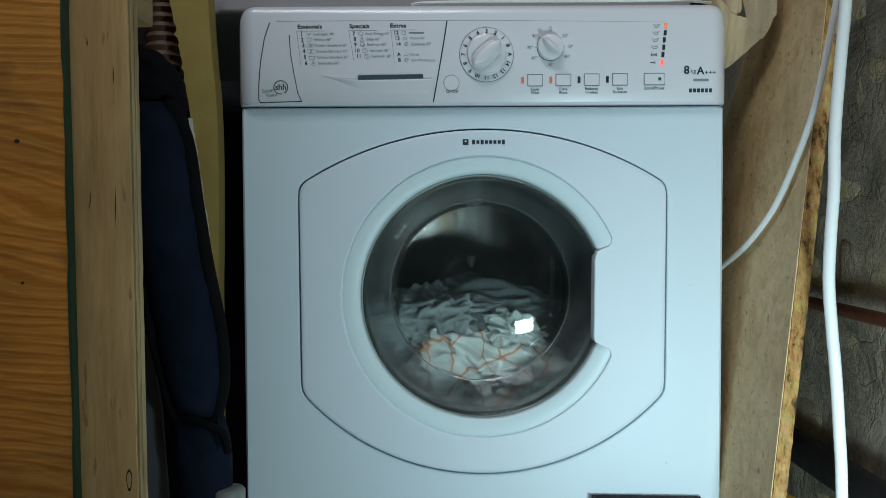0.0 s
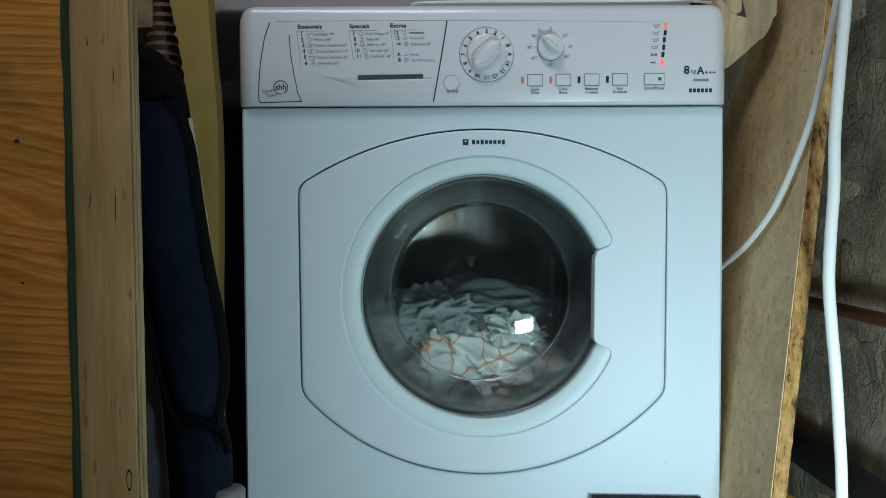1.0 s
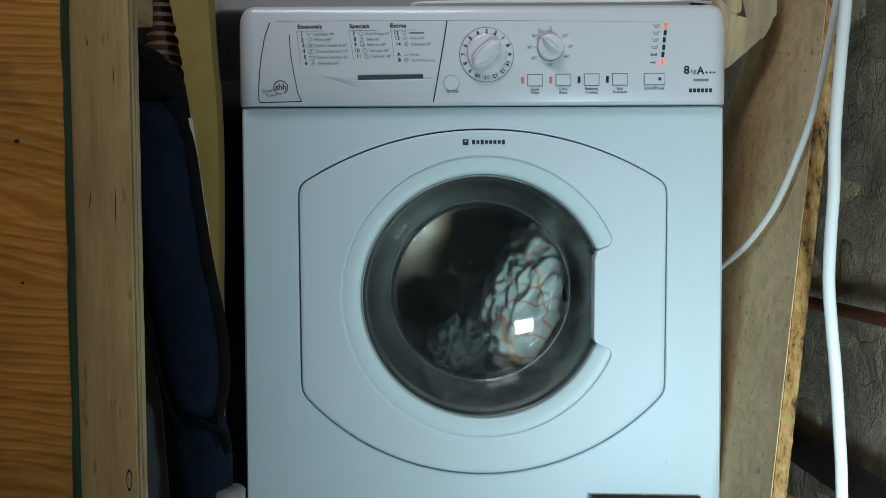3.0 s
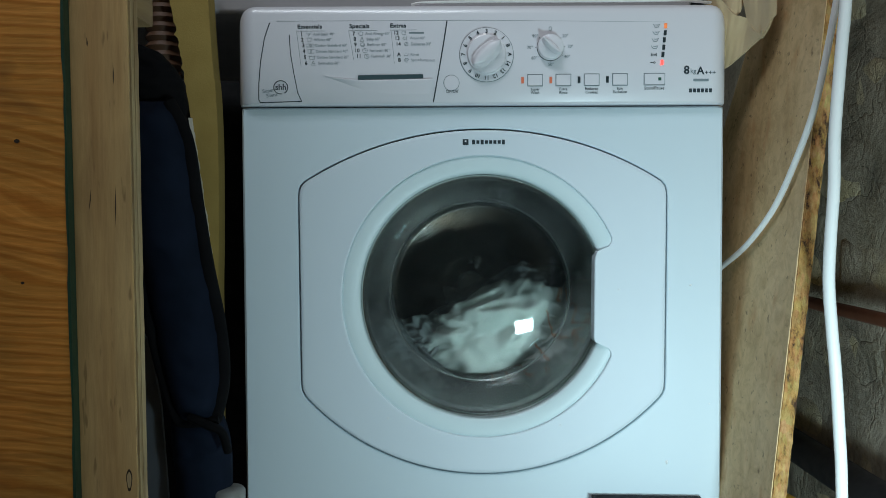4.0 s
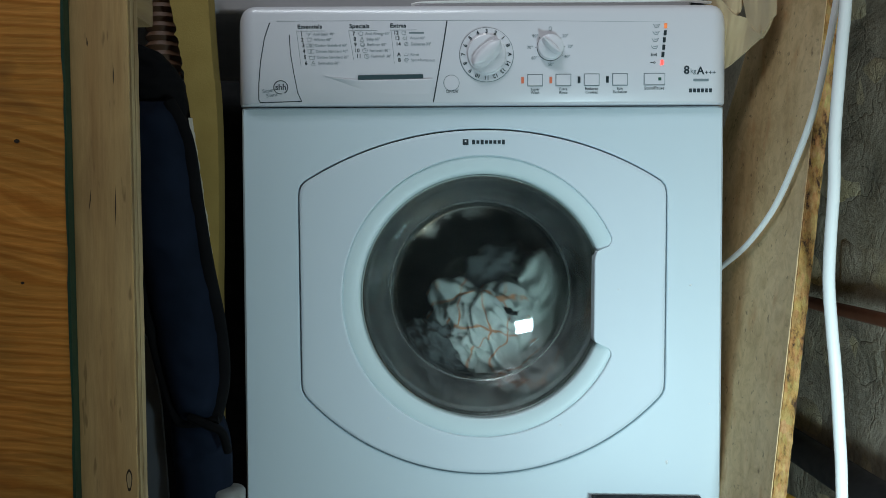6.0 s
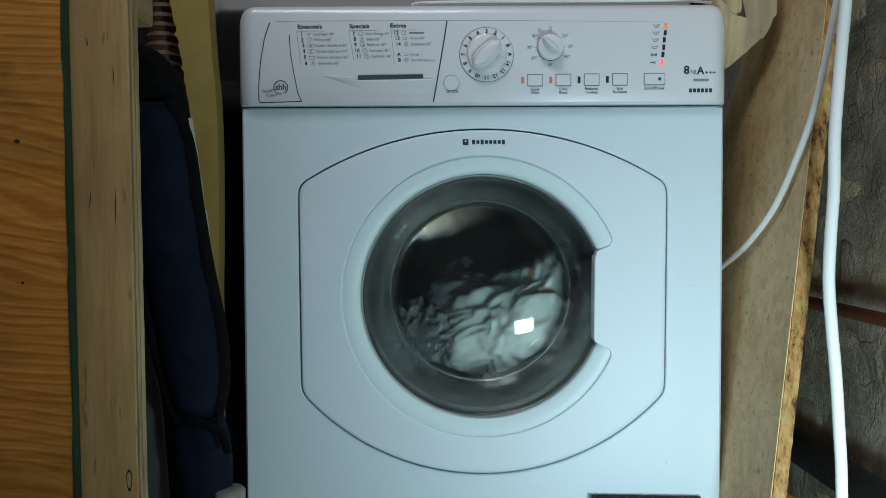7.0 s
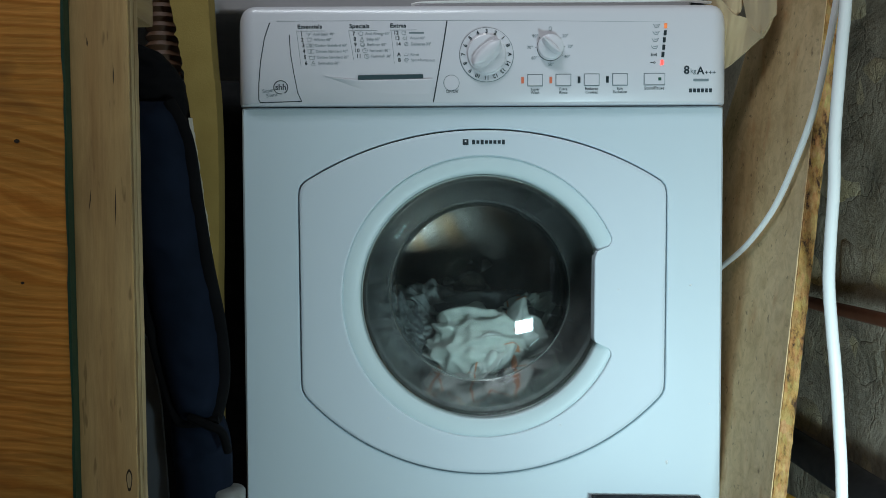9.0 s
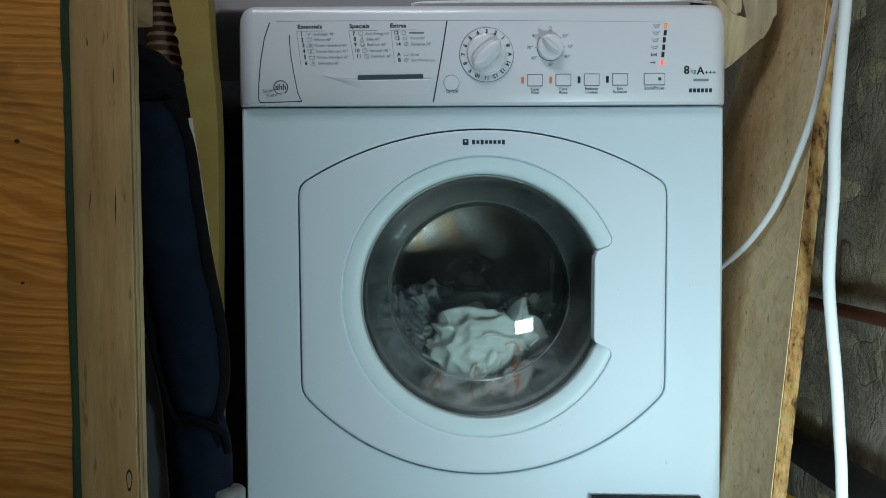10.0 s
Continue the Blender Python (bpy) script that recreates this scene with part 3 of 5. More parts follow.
# detergent drawer front: a slanting joint, a scooped grip
part("drawer_joint", ribbon([(-0.0433, 0.8280), (-0.0468, 0.8057), (-0.0524, 0.7732), (-0.0602, 0.7304)], 0.0014, PY - 0.0004), M_INK, panel)
lip_top = [(-0.1941, 0.7629), (-0.1743, 0.7595), (-0.1510, 0.7570), (-0.1127, 0.7572), (-0.0730, 0.7577), (-0.0607, 0.7583)]
lip_low = [(-0.1845, 0.7602), (-0.1607, 0.7506), (-0.1402, 0.7437), (-0.1060, 0.7401), (-0.0772, 0.7400), (-0.0642, 0.7406)]
rings = []
for t, d in ((0.0, 0.0), (0.0, 0.0036), (0.04, 0.0042), (0.12, 0.0040), (0.4, 0.0026), (0.75, 0.0011), (1.0, 0.0002)):
    rings.append([(a[0] + (b[0] - a[0]) * t, PY - d * (0.2, 0.45, 0.7, 0.75, 0.75, 0.75)[k], a[1] + (b[1] - a[1]) * t) for k, (a, b) in enumerate(zip(lip_top, lip_low))])
drawer = part("detergent_drawer", loft(rings, closed=False), M_PLASTIC, panel, "drawer front with a scooped grip", 50)
part("grip_slot", prism(rounded([(-0.1510, 0.7628), (-0.0723, 0.7638), (-0.0723, 0.7590), (-0.1517, 0.7573)], 0.0008), PY - 0.0012, PY + 0.001), M_SLOT, panel)


def curl(r, a0, a1, step=30, cx=0.0, cz=0.0):
    return [(cx + r * math.cos(radians(a)), cz + r * math.sin(radians(a))) for a in range(a0, a1 + 1, step)]


# small line drawings beside the programme names: splash, shirt, tub, reel, basin, flask, cloud, child, bed, clock, clock, trousers, skein, feather, tap, spiral
SIGNS = [
    [curl(0.45, 0, 360, 60), [(-1, 0.7), (-0.6, 0.4)], [(1, 0.7), (0.6, 0.4)], [(0, -0.6), (0, -1)]],
    [[(-1, 0.5), (-0.5, 1), (0, 0.7), (0.5, 1), (1, 0.5), (0.6, 0.2), (0.6, -0.9), (-0.6, -0.9), (-0.6, 0.2), (-1, 0.5)]],
    [[(-1.4, 0.7), (1.4, 0.7), (1.4, -0.7), (-1.4, -0.7), (-1.4, 0.7)], curl(0.45, 0, 360, 60)],
    [[(-1.3, 0.8), (1.3, 0.8), (1.1, -0.8), (-1.1, -0.8), (-1.3, 0.8)], curl(0.4, 0, 360, 60)],
    [[(-1.2, 0.9), (-0.9, -0.9), (0.9, -0.9), (1.2, 0.9)], [(-1.1, 0.3), (-0.4, 0.5), (0.3, 0.2), (1.1, 0.4)]],
    [[(0, 1), (-0.9, -0.9), (0.9, -0.9), (0, 1)], [(-0.4, -0.2), (0.4, -0.2)]],
    [curl(0.9, -40, 220), [(-0.7, -0.5), (0.0, -1.0), (0.7, -0.5)]],
    [curl(0.4, 0, 360, 60, 0, 0.6), [(-0.8, -0.9), (-0.4, 0.1), (0.4, 0.1), (0.8, -0.9), (-0.8, -0.9)]],
    [curl(0.9, 0, 360, 45), [(-0.5, -0.3), (0.5, -0.3), (0.5, 0.3)]],
    [curl(1.0, 0, 360, 30), [(0, 0.6), (0, 0), (0.6, 0)]],
    [curl(1.0, 0, 360, 30), [(0, 0.6), (0, 0), (0.5, -0.4)]],
    [curl(0.9, 30, 330), [(0.2, 0.3), (0.8, 0.1)]],
    [[(-1, -0.2), (-0.3, 0.7), (0.1, 0.0), (0.8, 0.8), (0.5, -0.8), (-0.5, -0.5), (-1, -0.2)]],
    [curl(0.8, 60, 400), [(-0.6, -0.6), (0.6, 0.7)]],
    [[(-1, 0.4), (-0.6, -0.5), (0.6, -0.5), (1, 0.4)], [(0, 0.9), (0, 0.1)]],
    [curl(0.9, 0, 320), curl(0.4, 90, 400)],
]
symbols_used = []


def listing(head, hx, hz, rule, rows):
    words("lettering", head, hx, hz, 0.0068, TY, panel, M_INK, "LEFT", 0, 0.0001, "", 1.15)
    part("rule", ribbon([(hx, hz - 0.0052), (hx + rule, hz - 0.0050)], 0.00032, PY - 0.0003, 0.0004), M_INK_SOFT, panel)
    (nx0, nz0), (nx1, nz1) = rows[0][1:3], rows[-1][1:3]
    part("rule", ribbon([(nx0 - 0.0062, nz0 + 0.004), (nx1 - 0.0062, nz1 - 0.004)], 0.00032, PY - 0.0003, 0.0004), M_INK_SOFT, panel)
    for num, x, z, text in rows:
        words("lettering", num, x, z, 0.0062, TY, panel, M_INK, "CENTER", 0, 0.0001)
        ix = x + (0.0095 if len(num) > 1 else 0.0085)
        for line in SIGNS[len(symbols_used) % len(SIGNS)]:
            part("symbol", ribbon([(ix + u * 0.0030, z + w * 0.0026) for u, w in line], 0.00045, PY - 0.0003, 0.0004), M_INK_SOFT, panel)
        symbols_used.append(num)
        if text:
            words("lettering", text, ix + 0.0055, z, 0.0046, TY, panel, M_INK_PALE)
        else:
            part("print_bar", ribbon([(ix + 0.006, z), (ix + 0.024, z)], 0.0020, PY - 0.0003, 0.0004), M_INK_SOFT, panel)


DEG = "\u00b0"
listing("Essentials", -0.2242, 0.8214, 0.034, [
    ("1", -0.2189, 0.8125, "Anti Stain 40" + DEG), ("2", -0.2182, 0.8058, "Whites 60" + DEG), ("3", -0.2170, 0.7990, "Cotton Standard 60" + DEG),
    ("4", -0.2163, 0.7919, "Cotton Standard 40" + DEG), ("5", -0.2151, 0.7848, "Cotton Standard 20" + DEG), ("6", -0.2138, 0.7776, "Synthetics 60" + DEG)])
listing("Specials", -0.1614, 0.8218, 0.034, [
    ("7", -0.1560, 0.8129, "Anti Allergy 60" + DEG), ("8", -0.1547, 0.8062, "Baby 60" + DEG), ("9", -0.1541, 0.7997, "Bedlinen 60" + DEG),
    ("10", -0.1521, 0.7926, "Fastwash 60" + DEG), ("11", -0.1501, 0.7858, "Fastwash 30" + DEG)])
listing("Extras", -0.1123, 0.8222, 0.032, [
    ("12", -0.1048, 0.8137, ""), ("13", -0.1035, 0.8073, "Wool 40" + DEG), ("14", -0.1022, 0.8002, "Delicates 30" + DEG),
    ("A", -0.1016, 0.7877, "Rinse"), ("B", -0.1009, 0.7809, "Spin+Pump out")])


def dial(name, x, z, r_skirt, r_knob, ridge, turn, label):
    """A round knob with a raised grip bar across it."""
    d = part(name, lathe([(r_skirt, -0.0002), (r_skirt, -0.002), (r_skirt * 0.985, -0.0028), (r_skirt * 0.93, -0.003), (r_knob * 1.06, -0.003), (r_knob * 1.02, -0.0036), (r_knob, -0.0060), (r_knob * 0.97, -0.0078), (r_knob * 0.9, -0.0085), (0.0, -0.0090)], (x, PY, z), 64), M_PLASTIC, panel, label)
    prof = []
    for k in range(9):
        t = -1 + k / 4
        prof.append((t * r_knob * 0.93, math.sqrt(max(0.02, 1 - abs(t) ** 2.6)) * ridge))
    c, s = math.cos(radians(turn)), math.sin(radians(turn))
    rings = []
    for f, dep in ((1.0, -0.0080), (0.82, -0.0130), (0.55, -0.0165), (0.25, -0.0178)):
        loop = [(u * (0.94 + 0.06 * f), w * f) for u, w in prof] + [(u * (0.94 + 0.06 * f), -w * f) for u, w in prof[::-1]]
        rings.append([(x + u * c - w * s, PY + dep, z + u * s + w * c) for u, w in loop])
    part("grip_bar", loft(rings, cap1=True), M_PLASTIC, d)
    return d


dx, dz = 0.0043, 0.7869
programme = dial("programme_dial", dx, dz, 0.0322, 0.0232, 0.0115, 42, "white programme dial with a raised grip")
part("dial_line", ribbon([(dx + 0.0326 * math.cos(radians(a)), dz + 0.0326 * math.sin(radians(a))) for a in range(0, 361, 6)], 0.0006, PY - 0.0006), M_INK_SOFT, programme)
# the pointer mark is no lamp; its emission keeps it white
part("pointer", ribbon([(dx - 0.0022, dz + 0.0205), (dx - 0.0026, dz + 0.0245)], 0.0024, PY - 0.0056, 0.001), glow("pointer_glow_white", (1, 1, 1), 0.4), programme, "small white pointer mark")
marks = ["3", "2", "1", "B", "A", "14", "13", "12", "11", "10", "9", "8", "7", "6", "5", "4"]
for k, s in enumerate(marks):
    a = 90 - k * 22.5
    words("lettering", s, dx + 0.0277 * math.cos(radians(a)), dz + 0.0277 * math.sin(radians(a)), 0.0066, PY - 0.0034, programme, M_INK, "CENTER", a - 90, 0.0001)

tx, tz = 0.0814, 0.7954
heat = dial("temperature_dial", tx, tz, 0.0155, 0.0150, 0.0052, -42, "small white temperature dial")
part("dial_line", ribbon([(tx + 0.0158 * math.cos(radians(a)), tz + 0.0158 * math.sin(radians(a))) for a in range(0, 361, 8)], 0.0008, PY - 0.0006), M_INK, heat)
for s, a in (("20" + DEG, 42), ("30" + DEG, 3), ("40" + DEG, -33), ("50" + DEG, -88), ("60" + DEG, -142), ("70" + DEG, 180), ("90" + DEG, 138)):
    words("lettering", s, tx + 0.0245 * math.cos(radians(a)), tz + 0.0205 * math.sin(radians(a)), 0.0052, TY, heat, M_INK_SOFT, "CENTER")
    part("tick", ribbon([(tx + 0.0168 * math.cos(radians(a)), tz + 0.0168 * math.sin(radians(a))), (tx + 0.0178 * math.cos(radians(a)), tz + 0.0178 * math.sin(radians(a)))], 0.0006, PY - 0.0004, 0.0006), M_INK, heat)
part("symbol", ribbon([(tx + 0.0015 * math.cos(radians(a)), tz + 0.0225 + 0.0026 * math.sin(radians(a))) for a in range(0, 361, 30)], 0.0005, PY - 0.0004, 0.0006), M_INK_SOFT, heat)

ox, oz = -0.0382, 0.7534
power = part("power_button", lathe([(0.0090, -0.0001), (0.0088, -0.0005), (0.0080, -0.0006), (0.0, -0.0006)], (ox, PY, oz), 40), M_PLASTIC, panel, "round power button")
part("button_line", ribbon([(ox + 0.0095 * math.cos(radians(a)), oz + 0.0095 * math.sin(radians(a))) for a in range(0, 361, 10)], 0.00045, PY - 0.0003, 0.0004), M_INK_SOFT, power)
words("lettering", "On/Off", -0.0375, 0.7429, 0.0052, TY, power, M_INK, "CENTER")

LED_AMBER = glow("amber_led", (0.62, 0.17, 0.09), 0.18)
LED_LIT = glow("lit_amber_led", (0.80, 0.22, 0.07), 0.5)
LED_RED = glow("red_led", (1.0, 0.06, 0.05), 2.2)
LED_OFF = painted("dark_led", (0.03, 0.045, 0.05), 0.3)
LED_GREEN = painted("green_led", (0.03, 0.12, 0.08), 0.3)


def button(x, z, w, h, lines, led, led_x, led_w=0.0032, led_h=0.0076):
    b = part("option_button", prism(rounded([(x - w / 2, z - h / 2), (x + w / 2, z - h / 2), (x + w / 2, z + h / 2), (x - w / 2, z + h / 2)], 0.001), PY - 0.0016, PY, 0.0006), M_PLASTIC, panel, "square white push button")
    f = [(x - w / 2 - 0.0006, z - h / 2 - 0.0006), (x + w / 2 + 0.0006, z - h / 2 - 0.0006), (x + w / 2 + 0.0006, z + h / 2 + 0.0006), (x - w / 2 - 0.0006, z + h / 2 + 0.0006)]
    for p, q in zip(f, f[1:] + f[:1]):
        part("button_line", ribbon([p, q], 0.0008, PY - 0.0004, 0.0006), M_INK_SOFT, b)
    part("indicator", prism([(led_x - led_w / 2, z - led_h / 2), (led_x + led_w / 2, z - led_h / 2), (led_x + led_w / 2, z + led_h / 2), (led_x - led_w / 2, z + led_h / 2)], PY - 0.0020 if led_w > 0.0035 else PY - 0.0008, PY), led, b)
    for k, s in enumerate(lines):
        words("lettering", s, x, z - h / 2 - 0.0045 - 0.0042 * k, 0.0046 if len(lines) > 1 else 0.0054, TY, b, M_INK, "CENTER")


for (x, z), lines, led in (((0.0631, 0.7561), ("Super", "Wash"), LED_AMBER), ((0.0973, 0.7562), ("Extra", "Rinse"), LED_AMBER),
                           ((0.1315, 0.7564), ("Reduced", "Creases"), LED_OFF), ((0.1658, 0.7566), ("Spin", "Exclusion"), LED_OFF)):
    button(x, z, 0.0170, 0.0128, lines, led, x - 0.0152)
x, z = 0.2075, 0.7568
button(x, z, 0.0240, 0.0128, ("Start/Pause",), LED_GREEN, x + 0.0062, 0.0036, 0.0036)

# row of phase lights
for k, (x, z) in enumerate(((0.2208, 0.8208), (0.2202, 0.8123), (0.2192, 0.8039), (0.2186, 0.7951), (0.2176, 0.7863), (0.2166, 0.7768))):
    m = LED_LIT if k == 0 else LED_RED if k == 5 else LED_OFF
    part("phase_light", prism(rounded([(x - 0.0019, z - 0.0030), (x + 0.0015, z - 0.0030), (x + 0.0019, z + 0.0030), (x - 0.0015, z + 0.0030)], 0.0005), PY - 0.0008, PY), m, panel,
         ("lit amber indicator", "unlit dark indicator", "", "", "", "lit red indicator")[k])
    if k == 4:
        words("lettering", "End", x - 0.0110, z, 0.0052, TY, panel, M_INK, "CENTER")
    elif k == 5:
        part("symbol", ribbon([(x - 0.0140, z), (x - 0.0105, z), (x - 0.0095, z + 0.0014), (x - 0.0078, z), (x - 0.0095, z - 0.0012), (x - 0.0105, z)], 0.0007, PY - 0.0004, 0.0006), M_INK, panel)
    else:
        part("symbol", ribbon([(x - 0.0150, z + 0.0020), (x - 0.0128, z - 0.0016), (x - 0.0090, z - 0.0016), (x - 0.0068, z + 0.0020), (x - 0.0100, z + 0.0008), (x - 0.0125, z + 0.0012)], 0.0006, PY - 0.0004, 0.0006), M_INK_SOFT, panel)
words("lettering", "8", 0.2430, 0.7672, 0.0140, TY, panel, M_INK, "LEFT", 0, 0.0003)
words("lettering", "kg", 0.2509, 0.7664, 0.0078, TY, panel, M_INK_SOFT)
words("lettering", "A", 0.2591, 0.7664, 0.0128, TY, panel, M_INK, "LEFT", 0, 0.0003)
words("lettering", "+++", 0.2683, 0.7643, 0.0078, TY, panel, M_INK)
part("print_bar", ribbon([(0.2547, 0.7556), (0.2732, 0.7555)], 0.0030, PY - 0.0004, 0.0006), M_INK_SOFT, panel)
for k in range(6):
    x, z = 0.2514, 0.7430
    part("print_bar", ribbon([(x + k * 0.0048 - 0.0018, z), (x + k * 0.0048 + 0.0018, z)], 0.0046, PY - 0.0004, 0.0006), M_INK, panel)
# maker's mark on the door surround, as plain shapes
x, z = -0.0211, 0.6824
part("badge", prism([(x - 0.0035, z - 0.0035), (x + 0.0035, z - 0.0035), (x + 0.0035, z + 0.0035), (x - 0.0035, z + 0.0035)], -0.0048, -0.003), M_INK, door, "small dark square badge")
part("badge_dot", prism([(x - 0.001, z), (x + 0.001, z), (x + 0.001, z + 0.002), (x - 0.001, z + 0.002)], -0.0052, -0.004), M_PLASTIC, door)
for k in range(8):
    part("print_bar", ribbon([(x + 0.0080 + k * 0.0052, z), (x + 0.0116 + k * 0.0052, z)], 0.0056 if k in (0, 2, 7) else 0.0042, -0.0048, 0.0008), M_INK, door)


# ---- laundry in the drum ----
def crumple(name, size, seed, folds, depth, material, label, category="laundry", sub=6):
    """A bunched cloth: an uneven lump drawn into sharp folds."""
    bm = bmesh.new()
    bmesh.ops.create_icosphere(bm, subdivisions=sub, radius=1.0)
    off = Vector((seed * 3.1, seed * 1.7, -seed * 2.3))
    d1, d2 = Vector((math.cos(seed), 0.4, math.sin(seed))).normalized(), Vector((math.sin(seed * 2), 0.6, math.cos(seed * 2))).normalized()
    for v in bm.verts:
        p = v.co.normalized()
        q = p + 0.55 * noise.noise_vector(p * 1.4 + off)
        big = 0.36 * noise.noise(p * 1.1 + off)
        r1 = (0.5 + 0.5 * math.sin(1.5 * folds * q.dot(d1) + 3.0 * noise.noise(q * 1.6 + off))) ** 2
        r2 = 1.1 - math.sqrt(noise.noise(q * folds * 0.40 - off) ** 2 + 0.003) * 2.4
        w = q + 0.30 * noise.noise_vector(q * 3.0 - off)
        r3 = 1.1 - math.sqrt(noise.noise(w * folds * 0.85 + off) ** 2 + 0.003) * 2.2
        r4 = (0.5 + 0.5 * math.sin(4.0 * folds * w.dot(d2) + 3.0 * noise.noise(q * 3.1))) * max(0.0, noise.noise(q * 2.2 + off) + 0.25)
        k = 1 + big + depth * (0.50 * r1 + 0.6 * max(0, r2) ** 2 + 0.42 * max(0, r3) ** 2 + 0.22 * r4 - 0.6)
        v.co = Vector((p.x * size[0] * k, p.y * size[1] * k, p.z * size[2] * k))
    bmesh.ops.smooth_vert(bm, verts=bm.verts[:], factor=0.5, use_axis_x=True, use_axis_y=True, use_axis_z=True)
    bmesh.ops.smooth_vert(bm, verts=bm.verts[:], factor=0.5, use_axis_x=True, use_axis_y=True, use_axis_z=True)
    ob = part(name, bm, material, None, "", 180)
    tagged(ob, label, category, "laundry in the drum")
    return ob


sheet = crumple("white_sheet", (0.106, 0.056, 0.068), 1.3, 6.5, 0.27, M_WHITECLOTH, "wet plain white cotton sheet bunched in the drum")
striped = crumple("striped_cloth", (0.092, 0.056, 0.060), 4.1, 6.0, 0.42, M_STRIPED, "white cotton cloth with orange stripes, bunched")
tag = part("care_label", box(-0.011, 0.011, -0.0015, 0.0015, -0.007, 0.007, 0.0005), M_BLACK, striped, "small black sewn-in label")
way = Vector((0.20, -0.86, -0.47)).normalized()
seat = max((v.co for v in striped.data.vertices), key=lambda c: c.normalized().dot(way))
tag.matrix_basis = Matrix.Translation(seat * 1.10) @ pose(0, 0, 0, 12, -20, 28)
towel = crumple("grey_towel", (0.130, 0.075, 0.054), 2.2, 9.0, 0.28, M_TOWEL, "wet grey terry towel bunched in the drum")
towel2 = crumple("pale_towel", (0.086, 0.060, 0.050), 5.7, 11.0, 0.36, M_TOWEL2, "wet pale terry towel bunched in the drum")
frill = crumple("frilled_cloth", (0.050, 0.042, 0.030), 7.4, 8.0, 0.40, M_WHITECLOTH, "crumpled white frilled cotton piece")
scrap = crumple("terry_cloth", (0.068, 0.056, 0.046), 8.8, 10.0, 0.40, M_TOWEL, "small wet grey terry cloth in the drum")


# ---- boards beside the machine ----
def board(name, corners, thick, material, label, category, parent=None):
    """An upright sheet from its four front corners (x, z), its face at the first y."""
    bm = bmesh.new()
    f = [bm.verts.new(c) for c in corners]
    b = [bm.verts.new((c[0], c[1] + thick, c[2])) for c in corners]
    bm.faces.new(f), bm.faces.new(b[::-1])
    for i in range(4):
        j = (i + 1) % 4
        bm.faces.new((f[j], f[i], b[i], b[j]))
    bmesh.ops.bevel(bm, geom=bm.edges[:], offset=0.0006, segments=1, affect="EDGES")
    return bm


def line_at(p, q, z):
    """The point at height z on the line through p and q."""
    t = (z - p[2]) / (q[2] - p[2])
    return tuple(a + (b - a) * t for a, b in zip(p, q))


def upright(pt, pb, z0, z1):
    return line_at(pt, pb, z0), line_at(pt, pb, z1)


B0, B1 = upright((-0.3487, -0.3700, 0.7630), (-0.3463, -0.3700, 0.3671), 0.0, 1.35)
brown = thing("plywood_board", (B0[0], -0.37, 0), "orange-brown oiled plywood panel with green painted edge", "panel")
ob = part("sheet", board("", [(-0.95, -0.370, 0), B0, B1, (-0.95, -0.370, 1.35)], 0.0092, M_PLY_BROWN, "", ""), M_PLY_BROWN, None, "orange-brown plywood face", 20)
ob.parent, ob.matrix_parent_inverse = brown, Matrix.Translation((-B0[0], 0.37, 0))
# paint on the edge, uneven along its length
rng = random.Random(4)
rings = []
for k in range(61):
    z = 1.35 * k / 60
    x = line_at(B0, B1, z)[0]
    w = 0.0003 + 0.0016 * rng.random()
    rings.append([(x - w, -0.3710, z), (x + 0.0008, -0.3710, z), (x + 0.0010, -0.361, z), (x - 0.001, -0.361, z)])
ob = part("painted_edge", loft(rings, cap0=True, cap1=True), M_GREEN, None, "dark green painted edge", 30)
ob.parent, ob.matrix_parent_inverse = brown, Matrix.Translation((-B0[0], 0.37, 0))

# small dark resin spots
for x, z, r in ((-0.3851, 0.5403, 0.0011), (-0.3870, 0.6531, 0.0016)):
    ob = part("resin_spot", prism([(x + r * 1.4 * math.cos(radians(a)), z + r * math.sin(radians(a))) for a in range(0, 360, 30)], -0.3702, -0.3692), M_SPLIT, None)
    ob.parent, ob.matrix_parent_inverse = brown, Matrix.Translation((-B0[0], 0.37, 0))

A0, A1 = upright((-0.3014, -0.3600, 0.7528), (-0.2998, -0.3600, 0.3635), 0.0, 1.35)
pale = thing("plywood_upright", (A0[0], -0.36, 0), "pale knotty plywood upright standing on the floor", "upright")
ob = part("face_veneer", board("", [(-0.62, -0.36, 0), A0, A1, (-0.62, -0.36, 1.35)], 0.003, M_PLY_PALE, "", ""), M_PLY_PALE, None, "", 20)
ob.parent, ob.matrix_parent_inverse = pale, Matrix.Translation((-A0[0], 0.36, 0))
for k, (y, w, dx, m) in enumerate(((-0.3569, 0.0024, -0.0034, M_SPLIT), (-0.3545, 0.0058, 0.0004, M_PLY_EDGE), (-0.3487, 0.0022, -0.0030, M_SPLIT), (-0.3465, 0.0080, 0.0003, M_PLY_EDGE))):
    rings = []
    for j in range(66):
        z = (0.858, 0.857, 0.854, 0.852)[k] * j / 65
        x = line_at(A0, A1, z)[0] + dx + 0.0008 * noise.noise(Vector((k * 7, 0, z * 55)))
        rings.append([(x - 0.10, y, z), (x, y, z), (x + 0.0003, y + w, z), (x - 0.10, y + w, z)])
    ob = part("ply_layer", loft(rings, cap0=True, cap1=True), m, None, "", 30)
    ob.parent, ob.matrix_parent_inverse = pale, Matrix.Translation((-A0[0], 0.36, 0))
